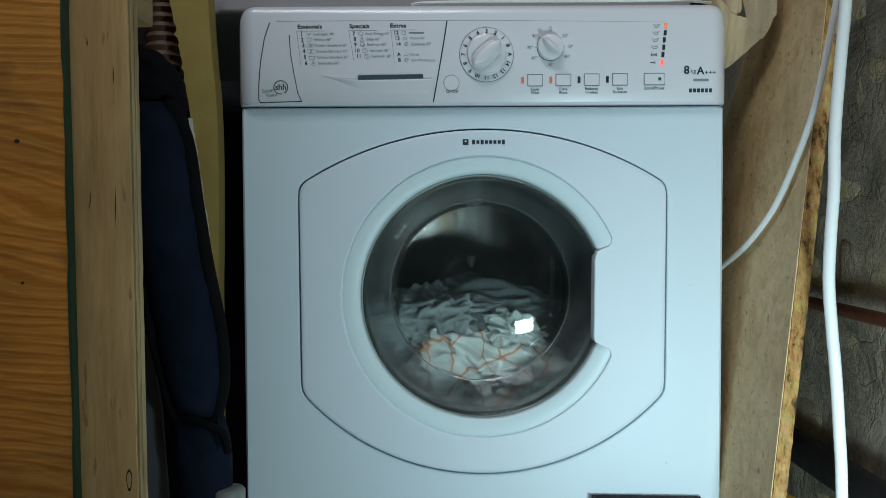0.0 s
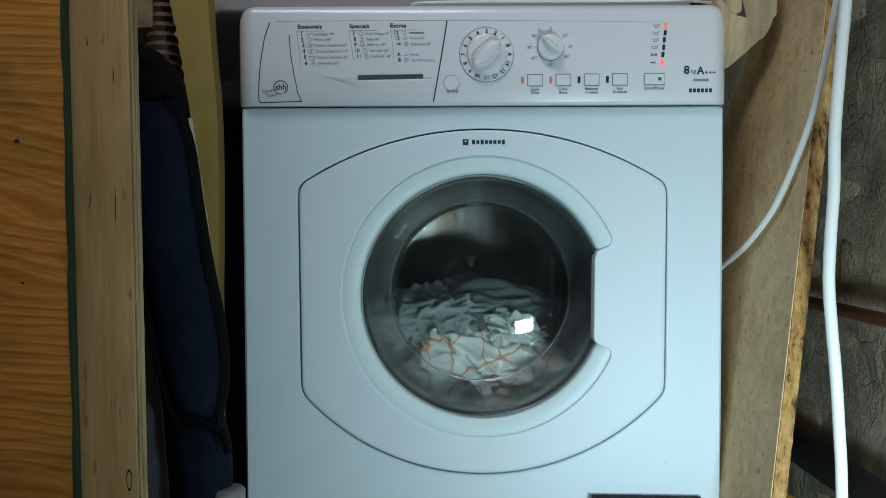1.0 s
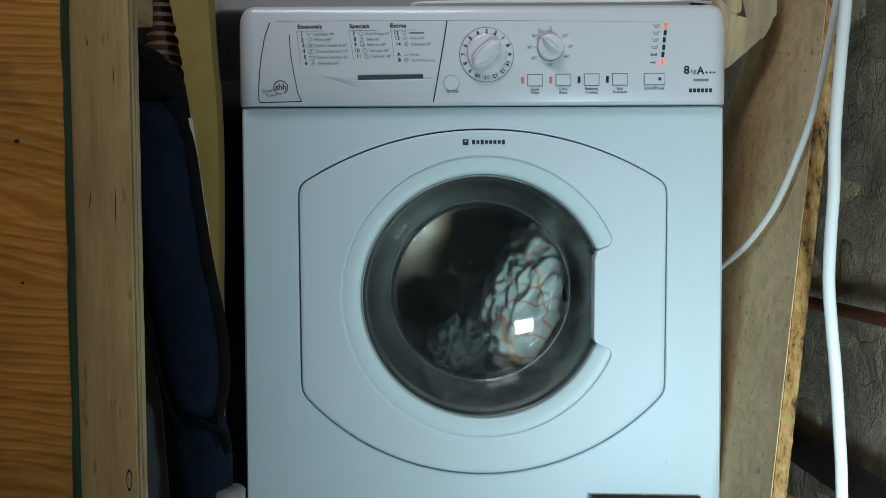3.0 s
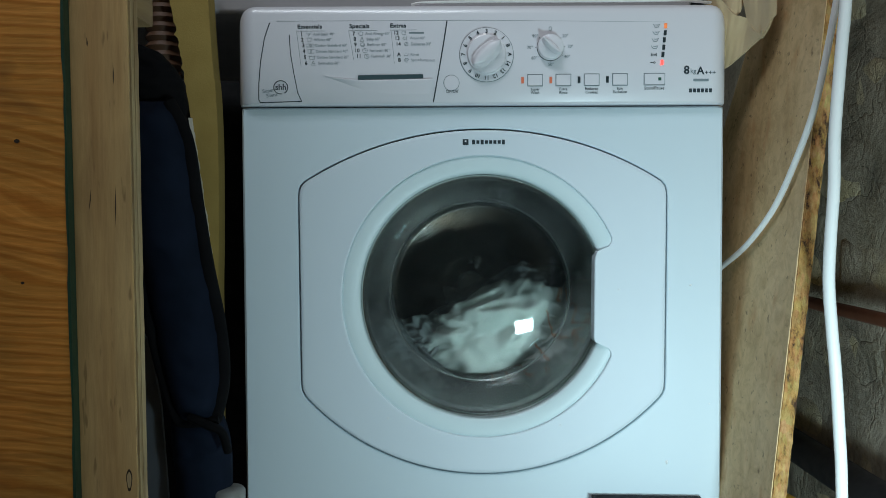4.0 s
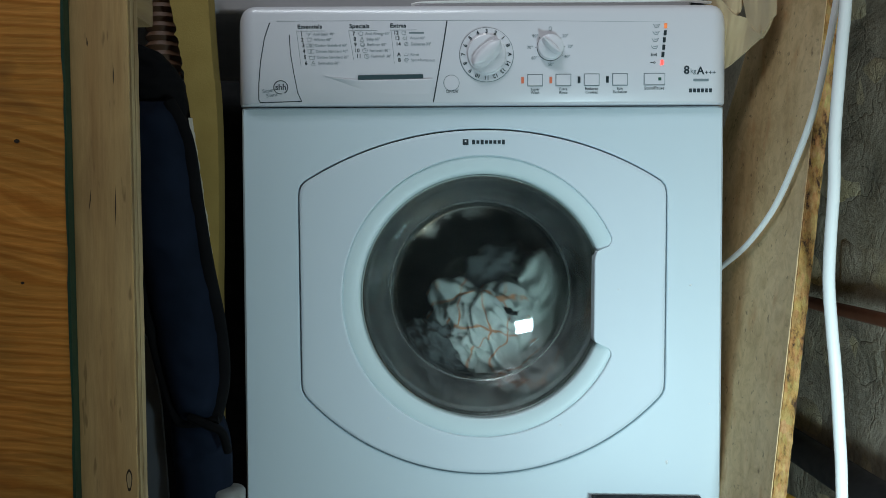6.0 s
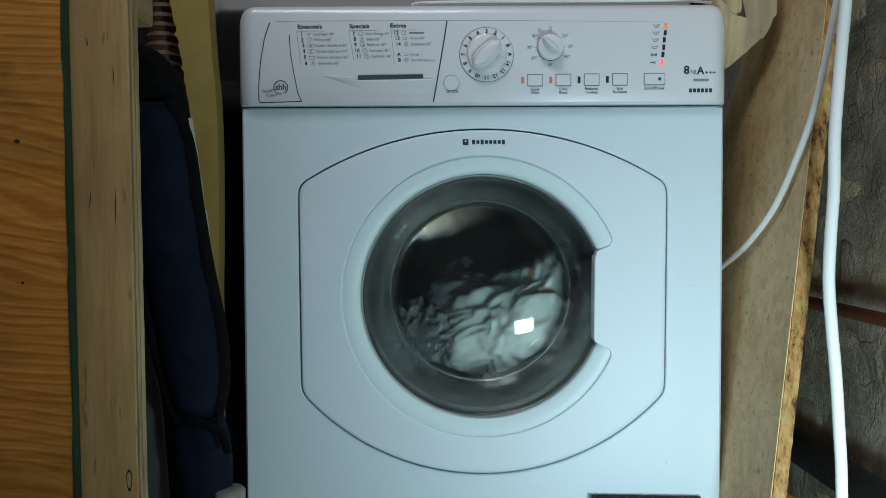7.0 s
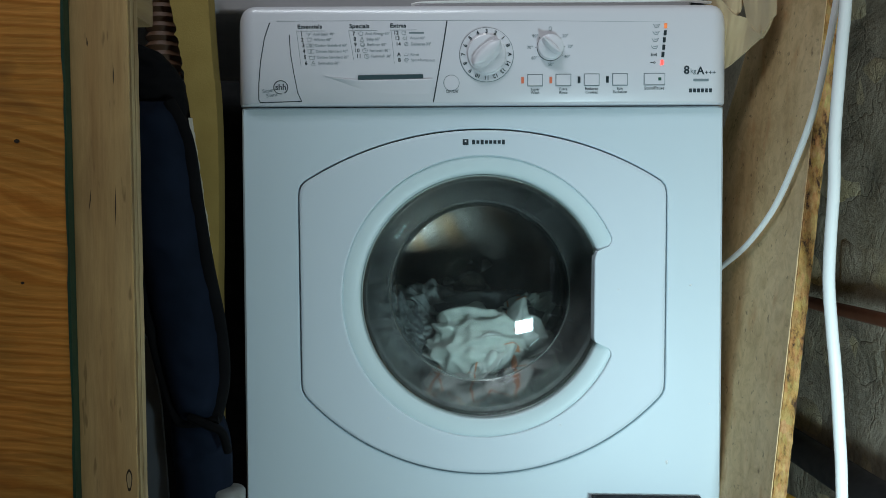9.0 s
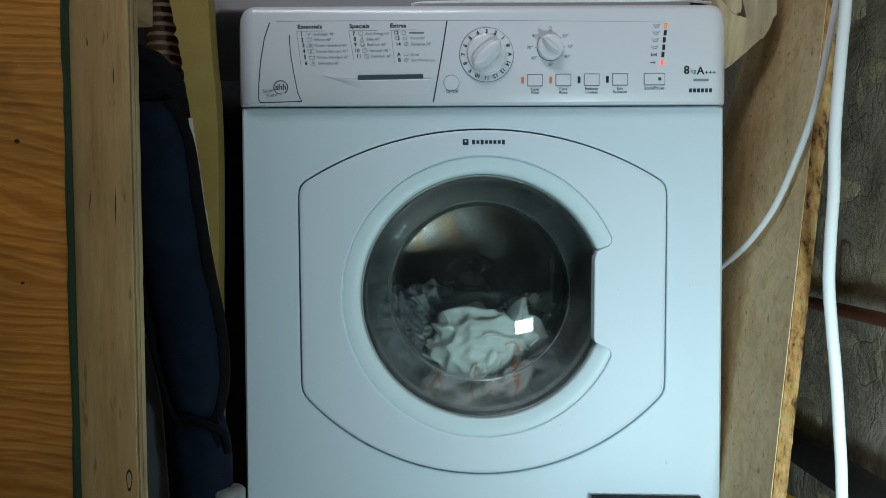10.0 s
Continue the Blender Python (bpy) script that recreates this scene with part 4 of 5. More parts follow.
# knot and splits of the veneer
kx, kz = -0.3066, 0.3775
for nm, k, y, m in (("knot_rim", 1.0, -0.3602, M_SPLIT), ("knot", 0.72, -0.3604, M_PLY_EDGE)):
    ob = part(nm, prism([(kx + 0.0024 * k * math.cos(radians(a)) * (1 + 0.15 * math.sin(radians(3 * a))), kz + 0.0092 * k * math.sin(radians(a))) for a in range(0, 360, 15)], y, -0.359), m, None)
    ob.parent, ob.matrix_parent_inverse = pale, Matrix.Translation((-A0[0], 0.36, 0))
for (x0, z0), (x1, z1) in (((-0.3135, 0.6182), (-0.3137, 0.5846)), ((-0.3135, 0.7158), (-0.3133, 0.6987)), ((-0.3343, 0.7365), (-0.3336, 0.7294)), ((-0.3332, 0.6151), (-0.3349, 0.5983))):
    lens = [(x0, z0), ((x0 + x1) / 2 + 0.0006, (z0 + z1) / 2), (x1, z1), ((x0 + x1) / 2 - 0.0004, (z0 + z1) / 2 - 0.002)]
    ob = part("split", prism(lens, -0.3602, -0.359), M_SPLIT, None)
    ob.parent, ob.matrix_parent_inverse = pale, Matrix.Translation((-A0[0], 0.36, 0))

# batten fixed behind the upright
x0, z0 = -0.3033, 0.7589
batten = tagged(part("batten", box(x0 - 0.14, x0, -0.3390, -0.29, z0, z0 + 0.07, 0.004), M_BATTEN), "short pale softwood batten fixed behind the upright", "batten")

# ribbed brown hose above the bag
hx, hz = -0.3900, 0.7188
prof = []
for k in range(4 * 36 + 1):
    prof.append((0.0235 - 0.0042 * (0.5 - 0.5 * math.cos(k * math.tau / 4)), k * 0.0120 / 4))
hose = part("ribbed_hose", lathe(prof, (hx - 0.018, 0.060, hz + 0.056), 40, "z"), M_HOSE, None, "", 60)
tagged(hose, "brown ribbed flexible hose hanging behind the foam", "hose")

# yellow foam strip leaning in the gap
FY = 0.01
right = [(-0.3381, 0.0100, 0.8869), (-0.3355, 0.0100, 0.8319), (-0.3327, 0.0100, 0.7835), (-0.3291, 0.0100, 0.7419), (-0.3273, 0.0100, 0.6793), (-0.3275, 0.0100, 0.6164), (-0.3284, 0.0100, 0.5533), (-0.3299, 0.0100, 0.4969), (-0.3297, 0.0100, 0.4119), (-0.3324, 0.0100, 0.2258)]
left = [(-0.3881, 0.0100, 0.8871), (-0.3819, 0.0100, 0.8459), (-0.3729, 0.0100, 0.7975), (-0.3647, 0.0100, 0.7421), (-0.3554, 0.0100, 0.6725), (-0.3479, 0.0100, 0.6130), (-0.3403, 0.0100, 0.5533), (-0.3341, 0.0100, 0.5004), (-0.3368, 0.0100, 0.4119), (-0.3395, 0.0100, 0.2259)]
rp, lp = smooth_path(right, 10), smooth_path(left, 10)
rings = []
for i, (a, b) in enumerate(zip(lp, rp)):
    w = 0.0034 * noise.noise(Vector((0, 0, i * 0.9))) + 0.0026 * noise.noise(Vector((3, 0, i * 2.3)))
    a = Vector((a.x + w, a.y, a.z))
    rings.append([a, b, b + Vector((0.0, 0.03, 0)), a + Vector((0.0, 0.03, 0))])
bot = [Vector((p.x, p.y, 0.0)) for p in rings[-1]]
foam = thing("foam_strip", (bot[0].x, FY, 0), "torn strip of yellow insulation foam standing on end", "foam")
ob = part("slab", loft(rings + [bot], cap0=True, cap1=True), M_FOAM, None, "", 30)
ob.parent, ob.matrix_parent_inverse = foam, Matrix.Translation((-bot[0].x, -FY, 0))
rng = random.Random(9)
edge = []
for i in range(34, 73):
    p = lp[i]
    w = 0.0015 + 0.004 * rng.random() * (1 if i > 40 else 0.5)
    edge.append([(p.x - w, p.y - 0.0012, p.z), (p.x + 0.001 + w * 0.6, p.y - 0.0014, p.z), (p.x + 0.001 + w * 0.6, p.y + 0.004, p.z), (p.x - w, p.y + 0.004, p.z)])
ob = part("torn_edge", loft(edge, cap0=True, cap1=True), M_FOAMTORN, None, "frayed pale paper facing", 30)
ob.parent, ob.matrix_parent_inverse = foam, Matrix.Translation((-bot[0].x, -FY, 0))


# navy padded bag hanging down the gap
def pad(left_pts, right_pts, y, bulge, z_floor=None, n=10, m=13):
    """A stuffed cloth panel between two side lines, bulging towards the front."""
    L, R = smooth_path(left_pts, n), smooth_path(right_pts, n)
    rings = []
    for i, (a, b) in enumerate(zip(L, R)):
        ring = []
        e = min(1.0, (min(i, len(L) - 1 - i) + 0.6) / 5) ** 0.5
        for k in range(m):
            t = k / (m - 1)
            p = a.lerp(b, t)
            h = bulge * e * (1 - abs(2 * t - 1) ** 2.6) + 0.004 * noise.noise(Vector((t * 3, i * 0.35, y * 9))) + 0.0015 * noise.noise(Vector((t * 9, i * 1.3, y * 9)))
            ring.append((p.x, y - h, p.z))
        for k in range(m - 1, -1, -1):
            t = k / (m - 1)
            p = a.lerp(b, t)
            ring.append((p.x, y + 0.012 + 0.3 * bulge * e * (1 - abs(2 * t - 1) ** 2.6), p.z))
        rings.append(ring)
    return loft(rings, cap0=True, cap1=True)


bag = thing("padded_bag", (-0.35, -0.05, 0), "navy nylon padded bag with black edge binding, standing", "bag")


def bagged(name, bm, material, label=""):
    ob = part(name, bm, material, None, label, 60)
    ob.parent, ob.matrix_parent_inverse = bag, Matrix.Translation((0.35, 0.05, 0))
    return ob


BY = -0.06
rt = [(-0.3603, -0.0600, 0.7245), (-0.3401, -0.0600, 0.6802), (-0.3289, -0.0600, 0.6018), (-0.3187, -0.0600, 0.5362), (-0.3053, -0.0600, 0.4635), (-0.3022, -0.0600, 0.4038), (-0.3121, -0.0600, 0.3559)]
lt = [(-0.4086, -0.0600, 0.7247), (-0.4139, -0.0600, 0.6805), (-0.4108, -0.0600, 0.6022), (-0.4002, -0.0600, 0.5365), (-0.3883, -0.0600, 0.4639), (-0.3748, -0.0600, 0.4041), (-0.3585, -0.0600, 0.3561)]
bagged("upper_pouch", pad(lt, rt, BY, 0.030), M_BLUE)
# black pad added to fill the dark space above the pouch
bagged("dark_filler", pad([(-0.420, -0.045, 0.800), (-0.418, -0.045, 0.765), (-0.416, -0.045, 0.735), (-0.416, -0.045, 0.700)], [(-0.380, -0.045, 0.785), (-0.360, -0.045, 0.762), (-0.351, -0.045, 0.735), (-0.352, -0.045, 0.695)], BY + 0.012, 0.016), M_PIPING, "black pad filling the dark above the pouch")
bagged("binding", tube([(x - 0.004, y - 0.004, z) for x, y, z in rt], 0.0085, 12, 6), M_PIPING, "black edge binding")
bagged("binding", tube([(x, y - 0.006, z) for x, y, z in lt[3:]] + [(-0.3331, -0.0700, 0.3544), (-0.3095, -0.0700, 0.3583)], 0.0058, 10, 6), M_PIPING, "black edge binding")
rl = [(-0.3141, -0.0600, 0.3606), (-0.3047, -0.0600, 0.3238), (-0.3029, -0.0600, 0.2621)]
ll = [(-0.3715, -0.0600, 0.3675), (-0.3722, -0.0600, 0.3241), (-0.3679, -0.0600, 0.2624)]
rl.append((rl[-1][0], BY, 0.0)), ll.append((ll[-1][0], BY, 0.0))
bagged("lower_pouch", pad(ll, rl, BY + 0.012, 0.026), M_BLUE)
bagged("strap", tube([(-0.3396, -0.0850, 0.3646), (-0.3190, -0.0900, 0.3567), (-0.3031, -0.0850, 0.3469), (-0.2983, -0.0750, 0.3213)], 0.005, 10, 6), M_PIPING, "black webbing strap")

# grey sheet behind the bag
g0, g1 = (-0.4129, -0.0200, 0.4656), (-0.3850, -0.0200, 0.2491)
panel_grey = part("grey_sheet", prism([(g0[0] - 0.12, 0.0), (g1[0] + 0.004, 0.0), (g1[0], g1[2]), (-0.3921, 0.3619), (-0.4038, 0.4380), (g0[0] - 0.02, g0[2] + 0.02), (g0[0] - 0.12, g0[2] + 0.02)], -0.024, -0.018, 0.001), M_GREY)
tagged(panel_grey, "dull dark grey plastic sheet leaning behind the bag", "sheet")

# small can standing in the gap
cx, cz = -0.3053, 0.2710
can = thing("spray_can", (cx, -0.05, 0), "slim metal spray can with pale grey cap", "can")
for nm, prof, m in (("can_body", [(0.0, 0.0), (0.0195, 0.0), (0.0205, 0.003), (0.0205, cz - 0.045), (0.017, cz - 0.036), (0.0, cz - 0.036)], M_CANBODY),
                    ("cap", [(0.0200, cz - 0.040), (0.0200, cz - 0.003), (0.0185, cz - 0.0005), (0.0165, cz + 0.0010), (0.0, cz + 0.0012)], M_CAN)):
    ob = part(nm, lathe(prof, (0, 0, 0), 40, "z"), m, can)

# black case and yellow lid low before the machine
x0, z0 = 0.1338, 0.2527
x1, z1 = 0.2692, 0.2493
crate = thing("black_case", ((x0 + x1) / 2, -0.012, 0), "flat black plastic case leaning against the machine", "case")
hw = (x1 - x0) / 2
z0 -= 0.007
ob = part("shell", loft([[(-hw * s, -0.009, z), (hw * s, -0.009, z - d), (hw * s, 0.009, z - d), (-hw * s, 0.009, z)] for z, d, s in ((0.0, 0, 0.96), (z0 * 0.5, 0.0, 0.98), (z0 - 0.0015, 0.0028, 1.0), (z0, 0.0026, 0.99))], cap0=True, cap1=True), M_CASE, crate, "", 30)
ob = part("latch", box(-0.012, 0.012, -0.0115, -0.008, z0 * 0.55, z0 * 0.7, 0.001), M_CASE, crate)
yx, yz = 0.3218, 0.2833
tub = thing("yellow_tub", (yx, -0.12, 0), "small tub with a domed yellow lid", "tub")
part("tub_body", lathe([(0.0, 0.0), (0.020, 0.0), (0.021, 0.004), (0.0215, yz - 0.03), (0.0, yz - 0.03)], (0, 0, 0), 40, "z"), M_CAN, tub)
part("lid", lathe([(0.0225, yz - 0.032), (0.0228, yz - 0.012), (0.020, yz - 0.005), (0.013, yz - 0.001), (0.0, yz)], (0, 0, 0), 40, "z"), M_YELLOW, tub, "domed yellow lid")

# white tray and lead lying on the machine
shelf = thing("white_shelf", (0, 0.3, 0.8492), "white moulded shelf lying across the machine's top", "shelf")
ob = part("shelf_board", box(-1.0, 0.27, 0.052, 0.60, 0.8535, 0.915, 0.006, 3), M_WORKTOP, None)
ob.parent, ob.matrix_parent_inverse = shelf, Matrix.Translation((0, -0.3, -0.8492))
ob = part("shelf_foot", box(-0.26, 0.25, 0.08, 0.48, 0.8492, 0.8540), M_WORKTOP, None)
ob.parent, ob.matrix_parent_inverse = shelf, Matrix.Translation((0, -0.3, -0.8492))
lead = part("white_lead", tube([(-0.0868, 0.0060, 0.8512), (-0.0701, 0.0040, 0.8533), (-0.0023, 0.0040, 0.8544), (0.1014, 0.0040, 0.8540), (0.1843, 0.0040, 0.8543), (0.2402, 0.0060, 0.8552), (0.2848, 0.0200, 0.8558)], 0.0017, 10, 8), M_CABLE)
tagged(lead, "thin white lead lying along the machine's top", "cable")

# ---- leaning chipboard plank ----
n0, n1 = upright((0.3404, -0.1500, 0.6989), (0.3007, -0.1500, 0.3030), 0.0, 1.25)      # front edge of its face
plank = thing("chipboard_plank", (n0[0], -0.15, 0), "worn veneered chipboard plank leaning on the wall", "plank")
rows_f = []
for k in range(61):
    z = 1.25 * k / 60
    a, b = Vector(line_at(n0, n1, z)), None
    b = Vector((a.x, min(0.40, 0.1374 - 0.627 * (z - 0.718)), z))
    rows_f.append((a, b))
ob = part("veneer_face", loft([[a, b, b + Vector((0.016, 0, 0)), a + Vector((0.016, 0, 0))] for a, b in rows_f], cap0=True, cap1=True), M_PLANK, None, "pale worn veneer face", 30)
ob.parent, ob.matrix_parent_inverse = plank, Matrix.Translation((-n0[0], 0.15, 0))
rings = []
for k in range(161):
    z = 1.25 * k / 160
    a = Vector(line_at(n0, n1, z))
    q = [noise.noise(Vector((s * 5, 0, z * 90))) for s in range(4)]
    rings.append([a + Vector((0.0006 + 0.0004 * q[0], 0.004, 0)), a + Vector((0.0012 + 0.0006 * q[1], -0.0016, 0)), a + Vector((0.0085, -0.003 + 0.0016 * q[2], 0)), a + Vector((0.0160 + 0.0012 * q[3], -0.0016, 0)), a + Vector((0.0166, 0.004, 0))])
ob = part("chipboard_core", loft(rings, cap0=True, cap1=True), M_CHIP, None, "flaky brown chipboard edge", 30)
ob.parent, ob.matrix_parent_inverse = plank, Matrix.Translation((-n0[0], 0.15, 0))

# ---- cables and pipes on the wall side ----
thick = [((0.3421, -0.2150, 0.7999)), (0.3388, -0.2150, 0.7565), (0.3333, -0.2150, 0.6746), (0.3330, -0.2150, 0.6197), (0.3303, -0.2150, 0.5700), (0.3292, -0.2150, 0.5256), (0.3326, -0.2150, 0.4811), (0.3371, -0.2150, 0.4363), (0.3412, -0.2150, 0.3801), (0.3449, -0.2150, 0.3112)]
top, low = thick[0], thick[-1]
thick = [(top[0] + 0.01, top[1], z) for z in (2.4, 1.9, 1.5, 1.25, 1.1, 1.0)] + [(top[0] + 0.006, top[1], 0.94)] + thick + [(low[0] + 0.004, low[1], 0.1), (low[0] + 0.01, low[1], 0.0)]
ob = part("hanging_cable", tube(thick, 0.0058, 18, 10), M_CABLE)
tagged(ob, "thick white cable hanging down to the floor", "cable")
thin = [(0.3452, -0.1891, 0.8064), (0.3409, -0.1812, 0.7632), (0.3348, -0.1654, 0.7028), (0.3295, -0.1319, 0.6498), (0.3245, -0.0869, 0.6000), (0.3203, -0.0197, 0.5584), (0.3173, 0.0569, 0.5281)]
top, low = thin[0], thin[-1]
thin = [(top[0] + 0.016, top[1] + 0.004, z) for z in (2.4, 1.9, 1.5, 1.25, 1.1, 1.0)] + [(top[0] + 0.010, top[1] + 0.002, 0.90), (top[0] + 0.006, top[1], 0.85)] + thin + [(0.3085, 0.16, 0.490), (0.306, 0.40, 0.44), (0.306, 0.56, 0.30), (0.306, 0.60, 0.004)]
ob = part("white_cable", tube(thin, 0.0035, 14, 10), M_CABLE)
tagged(ob, "thin white mains cable running behind the machine", "cable")
pz = (0.4647, 0.4693)[1]
ob = part("brown_pipe", tube([(WALL_X - 0.011, -2.45, pz), (WALL_X - 0.011, -0.6, pz), (WALL_X - 0.012, 0.0, pz), (WALL_X - 0.011, 0.4, pz), (WALL_X - 0.011, 0.69, pz)], 0.0085, 16, 6), M_COPPER)
tagged(ob, "brown painted copper pipe along the brick wall", "pipe")
dz = (0.4744, 0.2636)[1]
ob = part("black_pipe", tube([(WALL_X - 0.024, -2.45, dz - 0.01), (WALL_X - 0.024, -0.5, dz), (WALL_X - 0.024, 0.1, dz), (WALL_X - 0.024, 0.69, dz)], 0.022, 18, 6), M_DARKPIPE)
tagged(ob, "fat black waste pipe low along the wall", "pipe")


# ---- beige felt draped over the machine's corner ----
def drape(top_pts, low_pts, thick, n=10, m=8):
    A, B = smooth_path(top_pts, n), smooth_path(low_pts, n)
    rows = []
    for i, (a, b) in enumerate(zip(A, B)):
        rows.append([a.lerp(b, k / (m - 1)) + Vector((0, 0.002 * noise.noise(Vector((i * 0.4, k * 0.5, 2))), 0)) for k in range(m)])
    bm = loft(rows, closed=False)
    bmesh.ops.recalc_face_normals(bm, faces=bm.faces[:])
    bmesh.ops.solidify(bm, geom=bm.faces[:], thickness=thick)
    return bm


felt = thing("felt_cloth", (0.29, 0.05, 0.8495), "stiff beige felt cloth draped over the machine's corner", "cloth")
for nm, tp, lo in (
    ("front_fold", [(0.2856, 0.0300, 0.8758), (0.3023, 0.0200, 0.8557), (0.3110, 0.0100, 0.8394), (0.3248, 0.0000, 0.8309), (0.3271, -0.0150, 0.8153), (0.3324, -0.0300, 0.8054)], [(0.2923, 0.0500, 0.8239), (0.2986, 0.0350, 0.7853), (0.3063, 0.0300, 0.7759), (0.3198, 0.0100, 0.7876), (0.3277, -0.0100, 0.7974), (0.3324, -0.0300, 0.8040)]),
    ("curled_fold", [(0.3195, 0.0200, 0.8938), (0.3243, 0.0000, 0.8881), (0.3340, -0.0200, 0.8824), (0.3359, -0.0450, 0.8753), (0.3383, -0.0300, 0.8795)], [(0.3255, 0.0000, 0.8281), (0.3285, -0.0150, 0.8112), (0.3324, -0.0300, 0.8034), (0.3384, -0.0450, 0.8244), (0.3413, -0.0300, 0.8531)]),
    ("inner_fold", [(0.2999, 0.0600, 0.9052), (0.3102, 0.0300, 0.8967), (0.3223, 0.0200, 0.8938), (0.3329, 0.0300, 0.8966)], [(0.3035, 0.0300, 0.8582), (0.3068, 0.0120, 0.8385), (0.3186, 0.0120, 0.8419), (0.3303, 0.0300, 0.8672)]),
):
    ob = part(nm, drape(tp, lo, 0.0028), M_LINT, None, "", 60)
    ob.parent, ob.matrix_parent_inverse = felt, Matrix.Translation((-0.29, -0.05, -0.8495))


# ---- bricks of the wall beside the machine ----
def brick_mesh(seed, ly, lz):
    bm = bmesh.new()
    n, m = 7, 4
    grid = []
    for i in range(n):
        row = []
        for j in range(m):
            y, z = (i / (n - 1) - 0.5) * ly, (j / (m - 1) - 0.5) * lz
            rim = i in (0, n - 1) or j in (0, m - 1)
            y += 0.006 * noise.noise(Vector((seed, i * 0.9, j * 0.9)))
            z += 0.006 * noise.noise(Vector((seed + 9, i * 0.9, j * 0.9)))
            x = -0.0045 - 0.006 * noise.noise(Vector((seed + 20, i * 0.7, j * 0.7))) + (0.0065 if rim else 0)
            row.append(bm.verts.new((x, y, z)))
        grid.append(row)
    for i in range(n - 1):
        for j in range(m - 1):
            bm.faces.new((grid[i][j], grid[i + 1][j], grid[i + 1][j + 1], grid[i][j + 1]))
    ring = [grid[i][0] for i in range(n)] + [grid[n - 1][j] for j in range(1, m)] + [grid[i][m - 1] for i in range(n - 2, -1, -1)] + [grid[0][j] for j in range(m - 2, 0, -1)]
    back = [bm.verts.new((0.02, v.co.y, v.co.z)) for v in ring]
    for i in range(len(ring)):
        j = (i + 1) % len(ring)
        bm.faces.new((ring[j], ring[i], back[i], back[j]))
    bmesh.ops.recalc_face_normals(bm, faces=bm.faces[:])
    for f in bm.faces:
        f.smooth = True
    me = bpy.data.meshes.new("brick")
    bm.to_mesh(me)
    bm.free()
    me.materials.append(M_STONE)
    return me


meshes = [brick_mesh(k * 3.7, 0.222, 0.111) for k in range(7)]
rng = random.Random(11)
for course in range(11):
    for k in range(7):
        b = new("brick", meshes[rng.randrange(7)])
        b.parent = brick_wall
        b.location = (WALL_X + 0.012, -0.68 + 0.228 * k + (0.114 if course % 2 else 0), 0.056 + 0.1165 * course)
        b.rotation_euler = (radians(rng.uniform(-1.5, 1.5)), 0, 0)


